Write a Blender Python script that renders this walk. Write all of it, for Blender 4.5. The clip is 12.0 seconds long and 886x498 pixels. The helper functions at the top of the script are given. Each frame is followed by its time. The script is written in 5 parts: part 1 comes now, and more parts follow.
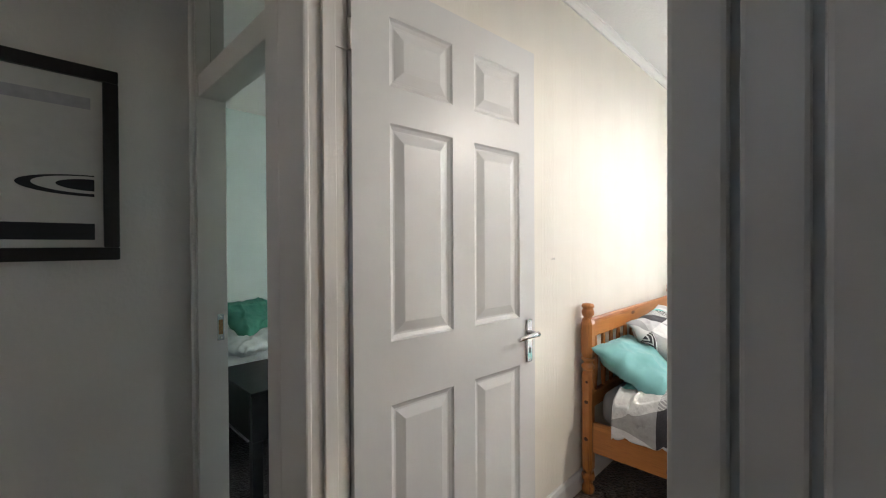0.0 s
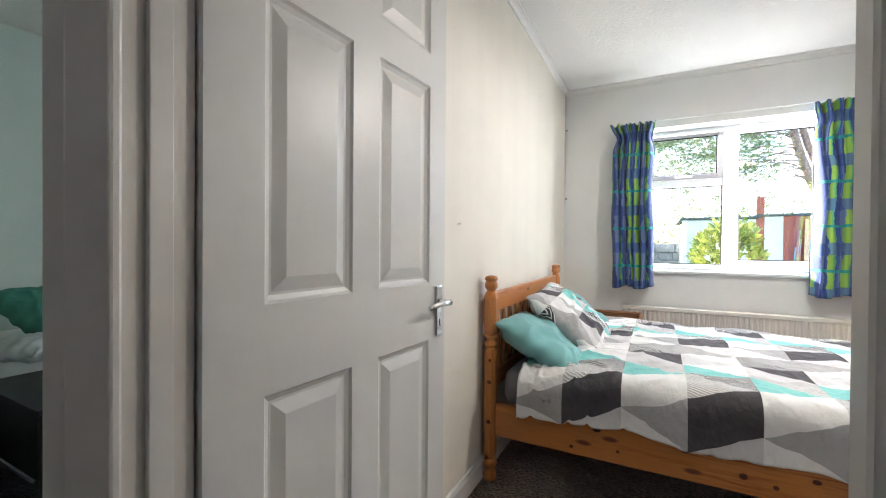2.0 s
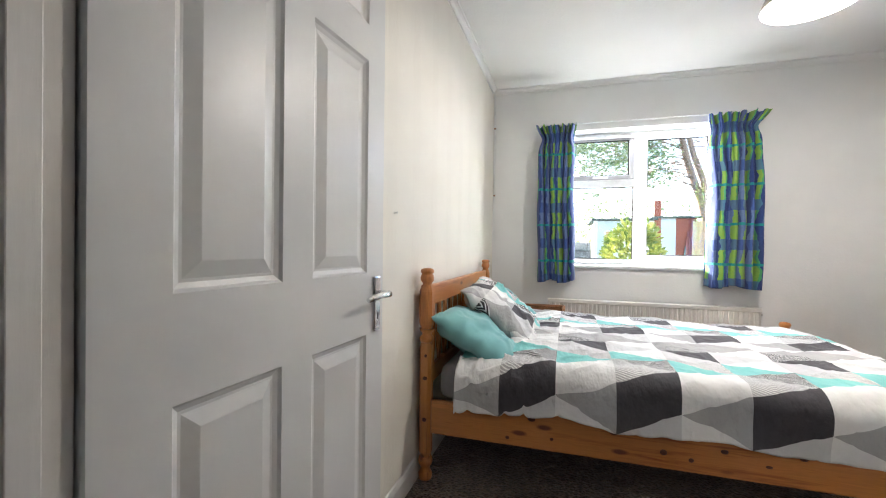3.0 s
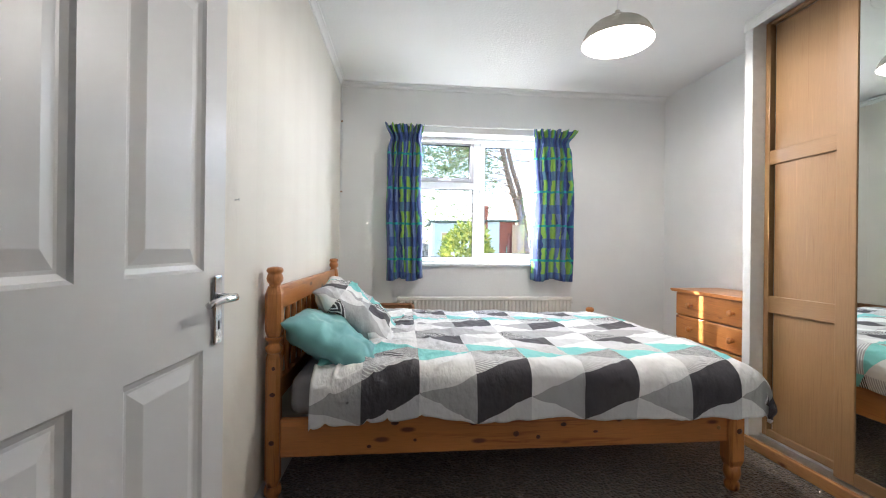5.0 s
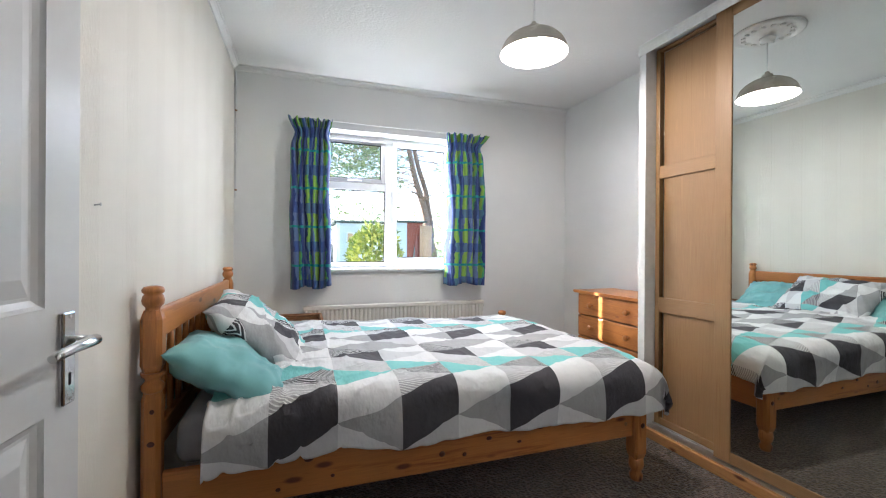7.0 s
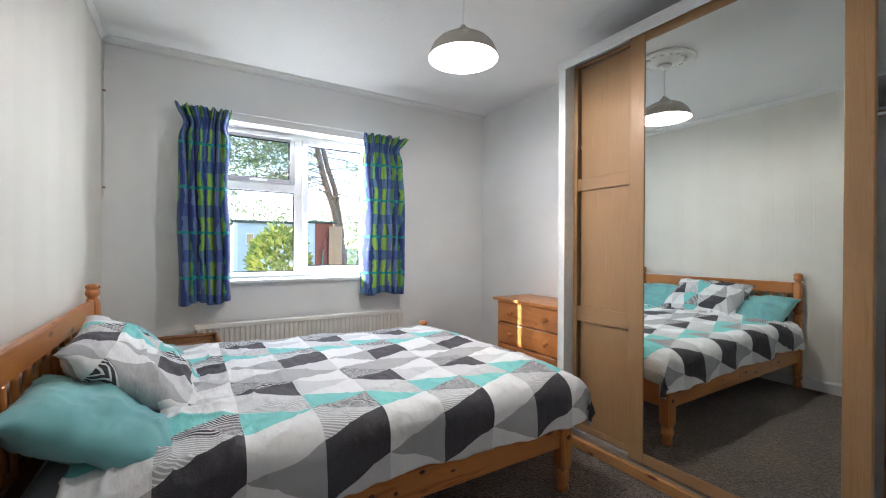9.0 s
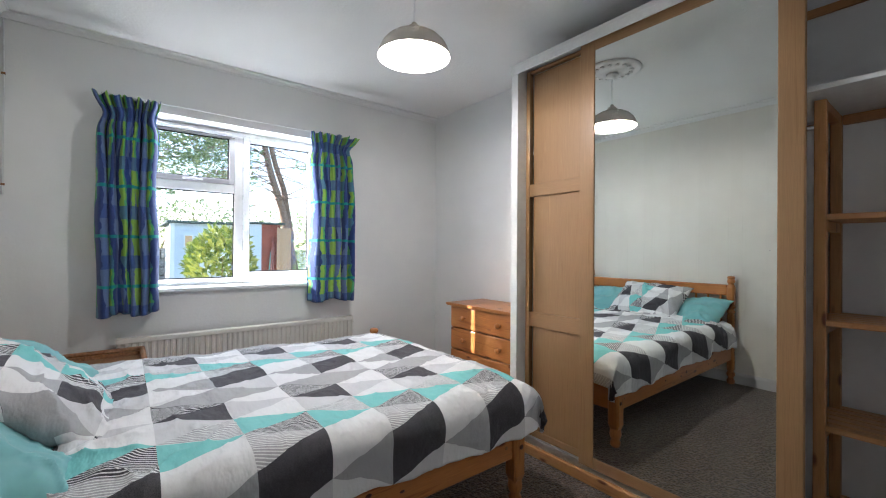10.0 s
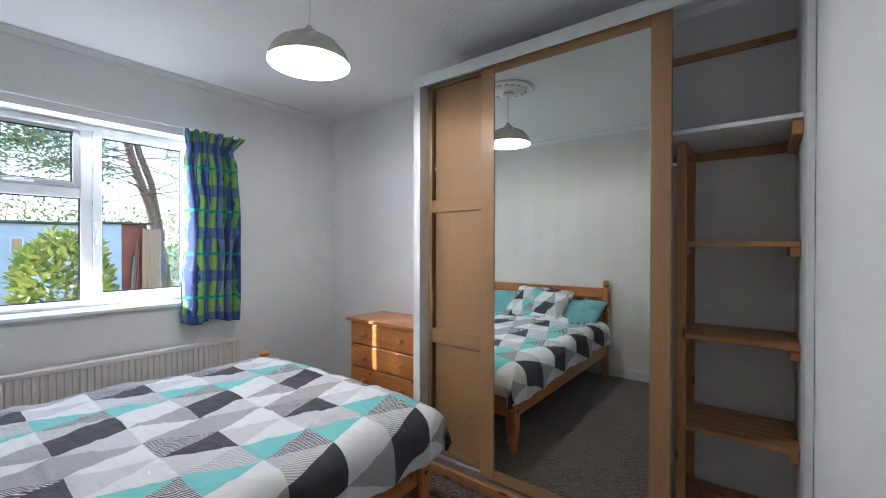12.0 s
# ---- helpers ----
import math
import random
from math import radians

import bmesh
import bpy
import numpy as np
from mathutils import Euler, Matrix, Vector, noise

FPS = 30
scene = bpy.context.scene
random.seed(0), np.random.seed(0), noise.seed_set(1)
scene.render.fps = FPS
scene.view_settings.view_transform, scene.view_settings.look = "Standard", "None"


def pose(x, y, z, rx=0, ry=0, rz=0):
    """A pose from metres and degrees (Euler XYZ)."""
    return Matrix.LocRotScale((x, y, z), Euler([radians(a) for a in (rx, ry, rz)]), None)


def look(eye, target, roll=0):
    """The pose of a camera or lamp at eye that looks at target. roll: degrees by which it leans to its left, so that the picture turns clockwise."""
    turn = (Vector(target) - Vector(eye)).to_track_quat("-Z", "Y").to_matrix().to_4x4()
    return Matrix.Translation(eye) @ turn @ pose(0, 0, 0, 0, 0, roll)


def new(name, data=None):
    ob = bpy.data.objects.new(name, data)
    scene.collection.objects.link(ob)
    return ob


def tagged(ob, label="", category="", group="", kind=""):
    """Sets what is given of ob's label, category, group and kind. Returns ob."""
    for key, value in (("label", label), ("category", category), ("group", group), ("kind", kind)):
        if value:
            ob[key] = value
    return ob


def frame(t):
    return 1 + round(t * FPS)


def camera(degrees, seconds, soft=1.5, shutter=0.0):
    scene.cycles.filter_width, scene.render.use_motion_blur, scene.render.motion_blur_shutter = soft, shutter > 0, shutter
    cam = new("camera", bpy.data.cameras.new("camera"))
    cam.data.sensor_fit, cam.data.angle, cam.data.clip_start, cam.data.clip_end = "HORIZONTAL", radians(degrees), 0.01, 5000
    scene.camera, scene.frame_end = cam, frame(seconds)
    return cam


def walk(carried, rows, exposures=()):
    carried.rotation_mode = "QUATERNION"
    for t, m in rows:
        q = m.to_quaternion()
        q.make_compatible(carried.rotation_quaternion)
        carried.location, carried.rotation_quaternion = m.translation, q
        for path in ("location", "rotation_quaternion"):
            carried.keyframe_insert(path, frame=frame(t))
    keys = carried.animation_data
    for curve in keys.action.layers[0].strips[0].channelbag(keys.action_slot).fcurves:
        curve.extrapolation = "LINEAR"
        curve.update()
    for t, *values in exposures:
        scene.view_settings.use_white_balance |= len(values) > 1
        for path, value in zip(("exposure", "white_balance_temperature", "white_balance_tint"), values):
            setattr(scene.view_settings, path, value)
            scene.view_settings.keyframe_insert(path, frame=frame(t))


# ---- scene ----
cam = camera(94.5, 12.0, 1.1)
PATH = [
    (0, (-0.159, 0.531, 1.242), (-1.561, 1.956, 1.224), -0.29),
    (0.5, (-0.196, 0.582, 1.192), (-1.535, 2.068, 1.187), -0.25),
    (1, (-0.285, 0.640, 1.150), (-1.475, 2.248, 1.137), 0.24),
    (1.5, (-0.355, 0.685, 1.114), (-1.406, 2.387, 1.094), 0.49),
    (2, (-0.398, 0.704, 1.087), (-1.323, 2.477, 1.070), 0.44),
    (2.5, (-0.444, 0.720, 1.069), (-1.224, 2.562, 1.056), 0.34),
    (3, (-0.476, 0.753, 1.050), (-1.058, 2.667, 1.035), 0.67),
    (3.5, (-0.513, 0.792, 1.047), (-0.875, 2.759, 1.035), 0.42),
    (5.3, (-0.609, 0.856, 1.024), (-0.331, 2.837, 1.025), 0.63),
    (5.5, (-0.624, 0.861, 1.031), (-0.298, 2.834, 1.028), 0.56),
    (6, (-0.630, 0.890, 1.036), (-0.196, 2.842, 1.035), 0.48),
    (6.5, (-0.632, 0.933, 1.045), (-0.089, 2.858, 1.044), 0.43),
    (7, (-0.635, 0.980, 1.072), (0.015, 2.871, 1.071), 0.37),
    (9, (-0.654, 1.148, 1.143), (0.396, 2.850, 1.138), 0.33),
    (9.5, (-0.626, 1.182, 1.154), (0.511, 2.828, 1.150), 0.34),
    (10, (-0.592, 1.202, 1.166), (0.637, 2.780, 1.170), 0.36),
    (10.5, (-0.574, 1.211, 1.179), (0.748, 2.712, 1.187), 0.42),
    (11, (-0.568, 1.233, 1.205), (0.856, 2.637, 1.210), 0.26),
    (11.5, (-0.560, 1.247, 1.230), (0.945, 2.564, 1.236), 0.18),
    (12, (-0.558, 1.268, 1.285), (1.019, 2.499, 1.273), 0.09),
]
walk(cam, [(t, look(eye, target, roll)) for t, eye, target, roll in PATH],
     [(0.0, 3.12, 6300, 14), (2.0, 2.84, 6150, 14), (4.0, 2.74, 6060, 14), (6.0, 2.62, 5850, 14), (9.5, 2.28, 5780, 14), (12.0, 2.00, 5520, 14)])

# ---- world, sun and lamps ----
SUN_TO = Vector((0.725, -0.689, -0.36)).normalized()   # the way the sunlight travels
world = bpy.data.worlds.new("world")
scene.world = world
world.use_nodes = True
wn = world.node_tree.nodes
sky = wn.new("ShaderNodeTexSky")
sky.sky_type = "NISHITA"
sky.sun_disc = False
sky.sun_elevation = math.asin(-SUN_TO.z)
sky.sun_rotation = math.atan2(-SUN_TO.x, -SUN_TO.y)
wn["Background"].inputs[1].default_value = 0.15
world.node_tree.links.new(sky.outputs[0], wn["Background"].inputs[0])

sun = new("sun", bpy.data.lights.new("sun", "SUN"))
sun.data.energy, sun.data.angle, sun.data.color = 5.0, radians(0.5), (1.0, 0.93, 0.82)
sun.matrix_world = look((0, 0, 6), Vector((0, 0, 6)) + SUN_TO)

bulb_light = new("pendant_bulb_light", bpy.data.lights.new("pendant_bulb_light", "POINT"))
bulb_light.data.energy, bulb_light.data.shadow_soft_size, bulb_light.data.color = 6.0, 0.03, (1.0, 0.91, 0.79)
bulb_light.location = (0.445, 2.757, 2.04)

# added area lamp under the head of the window, standing in for skylight
sky_fill = new("sky_fill_lamp", bpy.data.lights.new("sky_fill_lamp", "AREA"))
sky_fill.data.shape, sky_fill.data.size, sky_fill.data.size_y = "RECTANGLE", 1.22, 0.13
sky_fill.data.energy, sky_fill.data.color = 3.6, (0.97, 0.98, 1.0)
sky_fill.matrix_world = look((0.08, 4.505, 2.032), (0.08, 4.00, 1.53))


# added fill lamp above the sill, aimed up to brighten the ceiling
sill_fill = new("sill_fill_lamp", bpy.data.lights.new("sill_fill_lamp", "AREA"))
sill_fill.data.shape, sill_fill.data.size, sill_fill.data.size_y = "RECTANGLE", 1.10, 0.09
sill_fill.data.energy, sill_fill.data.color = 1.9, (1.0, 0.98, 0.93)
sill_fill.matrix_world = look((0.08, 4.52, 0.912), (0.08, 4.25, 2.2))

# ---- materials ----
def nodes_of(name):
    m = bpy.data.materials.new(name)
    m.use_nodes = True
    t = m.node_tree
    return m, t.nodes, t.links, t.nodes["Principled BSDF"]


def mapped(n, l, scale=(1, 1, 1), source="Object"):
    tc = n.new("ShaderNodeTexCoord")
    mp = n.new("ShaderNodeMapping")
    mp.inputs["Scale"].default_value = scale
    l.new(tc.outputs[source], mp.inputs[0])
    return mp.outputs[0]


def noise_tex(n, l, vec, scale, detail=4.0, rough=0.55):
    t = n.new("ShaderNodeTexNoise")
    t.inputs["Scale"].default_value, t.inputs["Detail"].default_value, t.inputs["Roughness"].default_value = scale, detail, rough
    l.new(vec, t.inputs["Vector"])
    return t.outputs["Fac"]


def ramp(n, l, fac, stops, mode="LINEAR"):
    r = n.new("ShaderNodeValToRGB")
    r.color_ramp.interpolation = mode
    while len(r.color_ramp.elements) < len(stops):
        r.color_ramp.elements.new(0.5)
    for e, (p, c) in zip(r.color_ramp.elements, stops):
        e.position, e.color = p, (*c, 1)
    l.new(fac, r.inputs[0])
    return r.outputs[0]


def calc(n, l, op, a, b=None, c=None):
    m = n.new("ShaderNodeMath")
    m.operation = op
    for i, v in enumerate((a, b, c)):
        if v is None:
            continue
        if isinstance(v, (int, float)):
            m.inputs[i].default_value = v
        else:
            l.new(v, m.inputs[i])
    return m.outputs[0]


def mix(n, l, fac, a, b, blend="MIX"):
    m = n.new("ShaderNodeMix")
    m.data_type, m.blend_type = "RGBA", blend
    for i, v in ((0, fac), (6, a), (7, b)):
        if isinstance(v, (int, float)):
            m.inputs[i].default_value = v
        elif isinstance(v, tuple):
            m.inputs[i].default_value = (*v, 1)
        else:
            l.new(v, m.inputs[i])
    return m.outputs[2]


def bump(n, l, bsdf, height, strength, distance):
    b = n.new("ShaderNodeBump")
    b.inputs["Strength"].default_value, b.inputs["Distance"].default_value = strength, distance
    l.new(height, b.inputs["Height"])
    l.new(b.outputs[0], bsdf.inputs["Normal"])


def painted(name, colour, dirt, rough=0.45, grain=90.0, relief=0.0006, stretch=(1, 1, 1)):
    """Paint or plaster: slow patches of dirt, fine grain in the relief and the gloss."""
    m, n, l, p = nodes_of(name)
    v = mapped(n, l)
    big = noise_tex(n, l, v, 1.7, 5)
    l.new(ramp(n, l, big, [(0.35, dirt), (0.62, colour)]), p.inputs["Base Color"])
    fine = noise_tex(n, l, mapped(n, l, stretch), grain, 6)
    l.new(calc(n, l, "MULTIPLY_ADD", fine, 0.06, rough - 0.03), p.inputs["Roughness"])
    bump(n, l, p, fine, 0.6, relief)
    return m


def pine(name, along, light=(0.50, 0.190, 0.045), dark=(0.29, 0.086, 0.018), knots=True, rough=0.32, grain=1.0):
    """Lacquered pine with its grain along one axis (0, 1 or 2), growth rings and dark knots."""
    m, n, l, p = nodes_of(name)
    s = [26.0 * grain] * 3
    s[along] = 1.6
    v = mapped(n, l, tuple(s))
    warp = noise_tex(n, l, v, 1.0, 3)
    streak = n.new("ShaderNodeTexNoise")
    streak.inputs["Scale"].default_value, streak.inputs["Detail"].default_value = 2.6, 8.0
    streak.inputs["Distortion"].default_value = 1.2
    l.new(v, streak.inputs["Vector"])
    both = calc(n, l, "ADD", calc(n, l, "MULTIPLY", warp, 0.5), calc(n, l, "MULTIPLY", streak.outputs["Fac"], 0.5))
    col = ramp(n, l, both, [(0.33, dark), (0.47, light), (0.56, tuple(0.88 * q for q in light)), (0.66, tuple(min(1, 1.15 * q) for q in light))])
    if knots:
        ks = [13.0] * 3
        ks[along] = 4.6
        vor = n.new("ShaderNodeTexVoronoi")
        vor.inputs["Scale"].default_value, vor.inputs["Randomness"].default_value = 1.0, 1.0
        l.new(mapped(n, l, tuple(ks)), vor.inputs["Vector"])
        near = ramp(n, l, vor.outputs["Distance"], [(0.09, (1, 1, 1)), (0.17, (0, 0, 0))])
        col = mix(n, l, near, col, (0.13, 0.035, 0.012))
    l.new(col, p.inputs["Base Color"])
    l.new(calc(n, l, "MULTIPLY_ADD", both, 0.25, rough - 0.12), p.inputs["Roughness"])
    p.inputs["Coat Weight"].default_value = 0.25
    p.inputs["Coat Roughness"].default_value = 0.2
    bump(n, l, p, both, 0.25, 0.0012)
    return m


def plain(name, colour, rough=0.5, metal=0.0, var=0.12, scale=30.0, relief=0.0004, sheen=0.0):
    m, n, l, p = nodes_of(name)
    f = noise_tex(n, l, mapped(n, l), scale, 5)
    l.new(ramp(n, l, f, [(0.3, tuple(c * (1 - var) for c in colour)), (0.7, tuple(min(1, c * (1 + var)) for c in colour))]), p.inputs["Base Color"])
    p.inputs["Metallic"].default_value = metal
    l.new(calc(n, l, "MULTIPLY_ADD", f, 0.15, max(0.02, rough - 0.07)), p.inputs["Roughness"])
    p.inputs["Sheen Weight"].default_value = sheen
    bump(n, l, p, f, 0.4, relief)
    return m


def carpet(name, c1, c2, c3):
    m, n, l, p = nodes_of(name)
    v = mapped(n, l)
    vor = n.new("ShaderNodeTexVoronoi")
    vor.inputs["Scale"].default_value = 75.0
    l.new(v, vor.inputs["Vector"])
    tuft = noise_tex(n, l, v, 105.0, 3)
    col = ramp(n, l, calc(n, l, "ADD", calc(n, l, "MULTIPLY", vor.outputs["Distance"], 0.55), calc(n, l, "MULTIPLY", tuft, 0.55)), [(0.3, c3), (0.5, c2), (0.72, c1)])
    col = mix(n, l, 0.22, col, ramp(n, l, noise_tex(n, l, v, 3.0, 4), [(0.35, c1), (0.65, c2)]))
    l.new(col, p.inputs["Base Color"])
    p.inputs["Roughness"].default_value = 0.95
    p.inputs["Sheen Weight"].default_value = 0.2
    bump(n, l, p, calc(n, l, "SUBTRACT", tuft, vor.outputs["Distance"]), 1.0, 0.012)
    return m


def wallpaper(name):
    """Cream blown-vinyl paper: broad vertical bands, some of them embossed with a crackle."""
    m, n, l, p = nodes_of(name)
    v = mapped(n, l)
    sep = n.new("ShaderNodeSeparateXYZ")
    l.new(v, sep.inputs[0])
    band = calc(n, l, "FRACT", calc(n, l, "MULTIPLY", sep.outputs[1], 1 / 0.26))
    crackle_on = calc(n, l, "LESS_THAN", calc(n, l, "ABSOLUTE", calc(n, l, "SUBTRACT", band, 0.5)), 0.17)
    line = calc(n, l, "LESS_THAN", calc(n, l, "ABSOLUTE", calc(n, l, "SUBTRACT", calc(n, l, "FRACT", calc(n, l, "MULTIPLY", sep.outputs[1], 1 / 0.13)), 0.5)), 0.03)
    crack = noise_tex(n, l, mapped(n, l, (1, 1, 0.35)), 130.0, 5, 0.7)
    fibre = noise_tex(n, l, mapped(n, l, (1, 1, 0.06)), 150.0, 3)
    hgt = calc(n, l, "ADD", calc(n, l, "MULTIPLY", calc(n, l, "MULTIPLY", crack, crackle_on), 1.2), calc(n, l, "ADD", calc(n, l, "MULTIPLY", fibre, 0.35), calc(n, l, "MULTIPLY", line, 0.25)))
    big = noise_tex(n, l, v, 1.3, 5)
    base = ramp(n, l, big, [(0.35, (0.74, 0.71, 0.64)), (0.65, (0.80, 0.77, 0.70))])
    l.new(mix(n, l, calc(n, l, "MULTIPLY", crackle_on, calc(n, l, "MULTIPLY", crack, 0.16)), base, (0.64, 0.60, 0.53)), p.inputs["Base Color"])
    p.inputs["Roughness"].default_value = 0.62
    bump(n, l, p, hgt, 0.8, 0.0022)
    return m


def stippled(name, colour, scale, relief):
    m, n, l, p = nodes_of(name)
    v = mapped(n, l)
    vor = n.new("ShaderNodeTexVoronoi")
    vor.feature = "SMOOTH_F1"
    vor.inputs["Scale"].default_value = scale
    l.new(v, vor.inputs["Vector"])
    f = noise_tex(n, l, v, scale * 1.7, 4)
    big = noise_tex(n, l, v, 0.9, 4)
    l.new(ramp(n, l, big, [(0.35, tuple(0.95 * c for c in colour)), (0.65, colour)]), p.inputs["Base Color"])
    p.inputs["Roughness"].default_value = 0.75
    bump(n, l, p, calc(n, l, "SUBTRACT", f, vor.outputs["Distance"]), 0.7, relief)
    return m


def geometric_print(name, cu, cv, shift):
    """Cotton printed with triangles in columns: white, greys, charcoal, turquoise and pinstriped ones."""
    m, n, l, p = nodes_of(name)
    tc = n.new("ShaderNodeTexCoord")
    sep = n.new("ShaderNodeSeparateXYZ")
    l.new(tc.outputs["UV"], sep.inputs[0])
    u = calc(n, l, "MULTIPLY_ADD", sep.outputs[0], 1 / cu, shift)
    v = calc(n, l, "MULTIPLY_ADD", sep.outputs[1], 1 / cv, shift * 1.7)
    col = calc(n, l, "FLOOR", u)
    a = calc(n, l, "FRACT", u)
    odd = calc(n, l, "MULTIPLY", calc(n, l, "MODULO", calc(n, l, "ABSOLUTE", col), 2.0), 0.5)
    vv = calc(n, l, "ADD", v, odd)
    half = calc(n, l, "MULTIPLY", a, 0.5)
    pu = calc(n, l, "FLOOR", calc(n, l, "ADD", vv, half))
    qu = calc(n, l, "FLOOR", calc(n, l, "SUBTRACT", vv, half))
    # each column repeats ten triangles; columns of two kinds alternate
    step = calc(n, l, "ADD", calc(n, l, "MULTIPLY", pu, 2.0), calc(n, l, "SUBTRACT", pu, qu))
    place = calc(n, l, "FRACT", calc(n, l, "MULTIPLY_ADD", step, 0.1, 0.05))
    W, L, G, D, T = (0.80, 0.80, 0.80), (0.62, 0.62, 0.63), (0.40, 0.40, 0.41), (0.030, 0.027, 0.036), (0.19, 0.60, 0.58)
    rows_a = [W, D, T, W, L, W, G, W, D, L]
    rows_b = [W, G, T, W, L, W, W, D, W, G]
    even = ramp(n, l, place, [(k / 10, c) for k, c in enumerate(rows_a)], "CONSTANT")
    other = ramp(n, l, place, [(k / 10, c) for k, c in enumerate(rows_b)], "CONSTANT")
    parity = calc(n, l, "MULTIPLY", odd, 2.0)
    c = mix(n, l, parity, even, other)
    # pinstriped triangles: one dark and one grey kind in each column
    stripe = calc(n, l, "GREATER_THAN", calc(n, l, "FRACT", calc(n, l, "ADD", calc(n, l, "MULTIPLY", sep.outputs[1], 92.0), calc(n, l, "MULTIPLY", sep.outputs[0], 34.0))), 0.36)
    k1, k2 = calc(n, l, "MULTIPLY_ADD", parity, 0.3, 0.35), calc(n, l, "MULTIPLY_ADD", parity, 0.5, 0.05)
    dark_kind = calc(n, l, "LESS_THAN", calc(n, l, "ABSOLUTE", calc(n, l, "SUBTRACT", place, k1)), 0.05)
    grey_kind = calc(n, l, "LESS_THAN", calc(n, l, "ABSOLUTE", calc(n, l, "SUBTRACT", place, k2)), 0.05)
    c = mix(n, l, calc(n, l, "MULTIPLY", stripe, dark_kind), c, D)
    c = mix(n, l, calc(n, l, "MULTIPLY", stripe, grey_kind), c, G)
    weave = noise_tex(n, l, mapped(n, l), 420.0, 2)
    c = mix(n, l, 0.06, c, ramp(n, l, weave, [(0.3, (0, 0, 0)), (0.7, (1, 1, 1))]))
    l.new(c, p.inputs["Base Color"])
    p.inputs["Roughness"].default_value = 0.8
    p.inputs["Sheen Weight"].default_value = 0.03
    crease = noise_tex(n, l, mapped(n, l, (1.6, 0.7, 1)), 13.0, 3, 0.5)
    bump(n, l, p, calc(n, l, "ADD", crease, calc(n, l, "MULTIPLY", weave, 0.012)), 0.7, 0.022)
    return m


def plaid(name):
    """Painterly cotton check: blue ground, violet-grey and lime blocks, thin turquoise lines."""
    m, n, l, p = nodes_of(name)
    tc = n.new("ShaderNodeTexCoord")
    wob = noise_tex(n, l, mapped(n, l, (1, 1, 1), "UV"), 22.0, 3)
    sep = n.new("ShaderNodeSeparateXYZ")
    l.new(tc.outputs["UV"], sep.inputs[0])
    slow = noise_tex(n, l, mapped(n, l, (1, 1, 1), "UV"), 4.5, 2)
    u = calc(n, l, "ADD", sep.outputs[0], calc(n, l, "ADD", calc(n, l, "MULTIPLY", wob, 0.014), calc(n, l, "MULTIPLY", slow, 0.07)))
    v = calc(n, l, "ADD", sep.outputs[1], calc(n, l, "ADD", calc(n, l, "MULTIPLY", wob, 0.014), calc(n, l, "MULTIPLY", slow, 0.03)))
    cell_v = calc(n, l, "MULTIPLY", v, 1 / 0.305)
    cell_u = calc(n, l, "MULTIPLY", u, 1 / 0.165)
    fu, fv = calc(n, l, "FRACT", cell_u), calc(n, l, "FRACT", cell_v)
    B, B2, V, G, Y, T = (0.014, 0.035, 0.18), (0.03, 0.075, 0.29), (0.12, 0.18, 0.36), (0.08, 0.40, 0.11), (0.27, 0.50, 0.025), (0.0, 0.30, 0.26)
    ground = ramp(n, l, fu, [(0.0, B), (0.14, V), (0.30, Y), (0.47, G), (0.54, B2), (0.68, V), (0.76, B), (0.84, Y), (0.95, G)], "CONSTANT")
    dark_row = calc(n, l, "MULTIPLY", calc(n, l, "LESS_THAN", fv, 0.27), 0.85)
    over = ramp(n, l, fu, [(0.0, (0.018, 0.035, 0.17)), (0.14, B2), (0.30, (0.05, 0.11, 0.33)), (0.54, B), (0.68, B2), (0.76, B), (0.84, (0.06, 0.16, 0.34))], "CONSTANT")
    c = mix(n, l, dark_row, ground, over)
    mid = calc(n, l, "LESS_THAN", calc(n, l, "ABSOLUTE", calc(n, l, "SUBTRACT", fv, 0.65)), 0.032)
    c = mix(n, l, mid, c, T)
    wash = noise_tex(n, l, mapped(n, l, (1, 1, 1), "UV"), 60.0, 5)
    c = mix(n, l, calc(n, l, "MULTIPLY", wash, 0.30), c, (0.07, 0.14, 0.30))
    l.new(c, p.inputs["Base Color"])
    p.inputs["Roughness"].default_value = 0.85
    p.inputs["Sheen Weight"].default_value = 0.2
    tr = n.new("ShaderNodeBsdfTranslucent")
    l.new(c, tr.inputs[0])
    ms = n.new("ShaderNodeMixShader")
    ms.inputs[0].default_value = 0.10
    l.new(p.outputs[0], ms.inputs[1]), l.new(tr.outputs[0], ms.inputs[2])
    l.new(ms.outputs[0], n["Material Output"].inputs["Surface"])
    return m


def glass(name, rough=0.0):
    m, n, l, p = nodes_of(name)
    p.inputs["Base Color"].default_value = (1, 1, 1, 1)
    p.inputs["Transmission Weight"].default_value = 1.0
    p.inputs["Roughness"].default_value = rough
    p.inputs["IOR"].default_value = 1.45
    return m


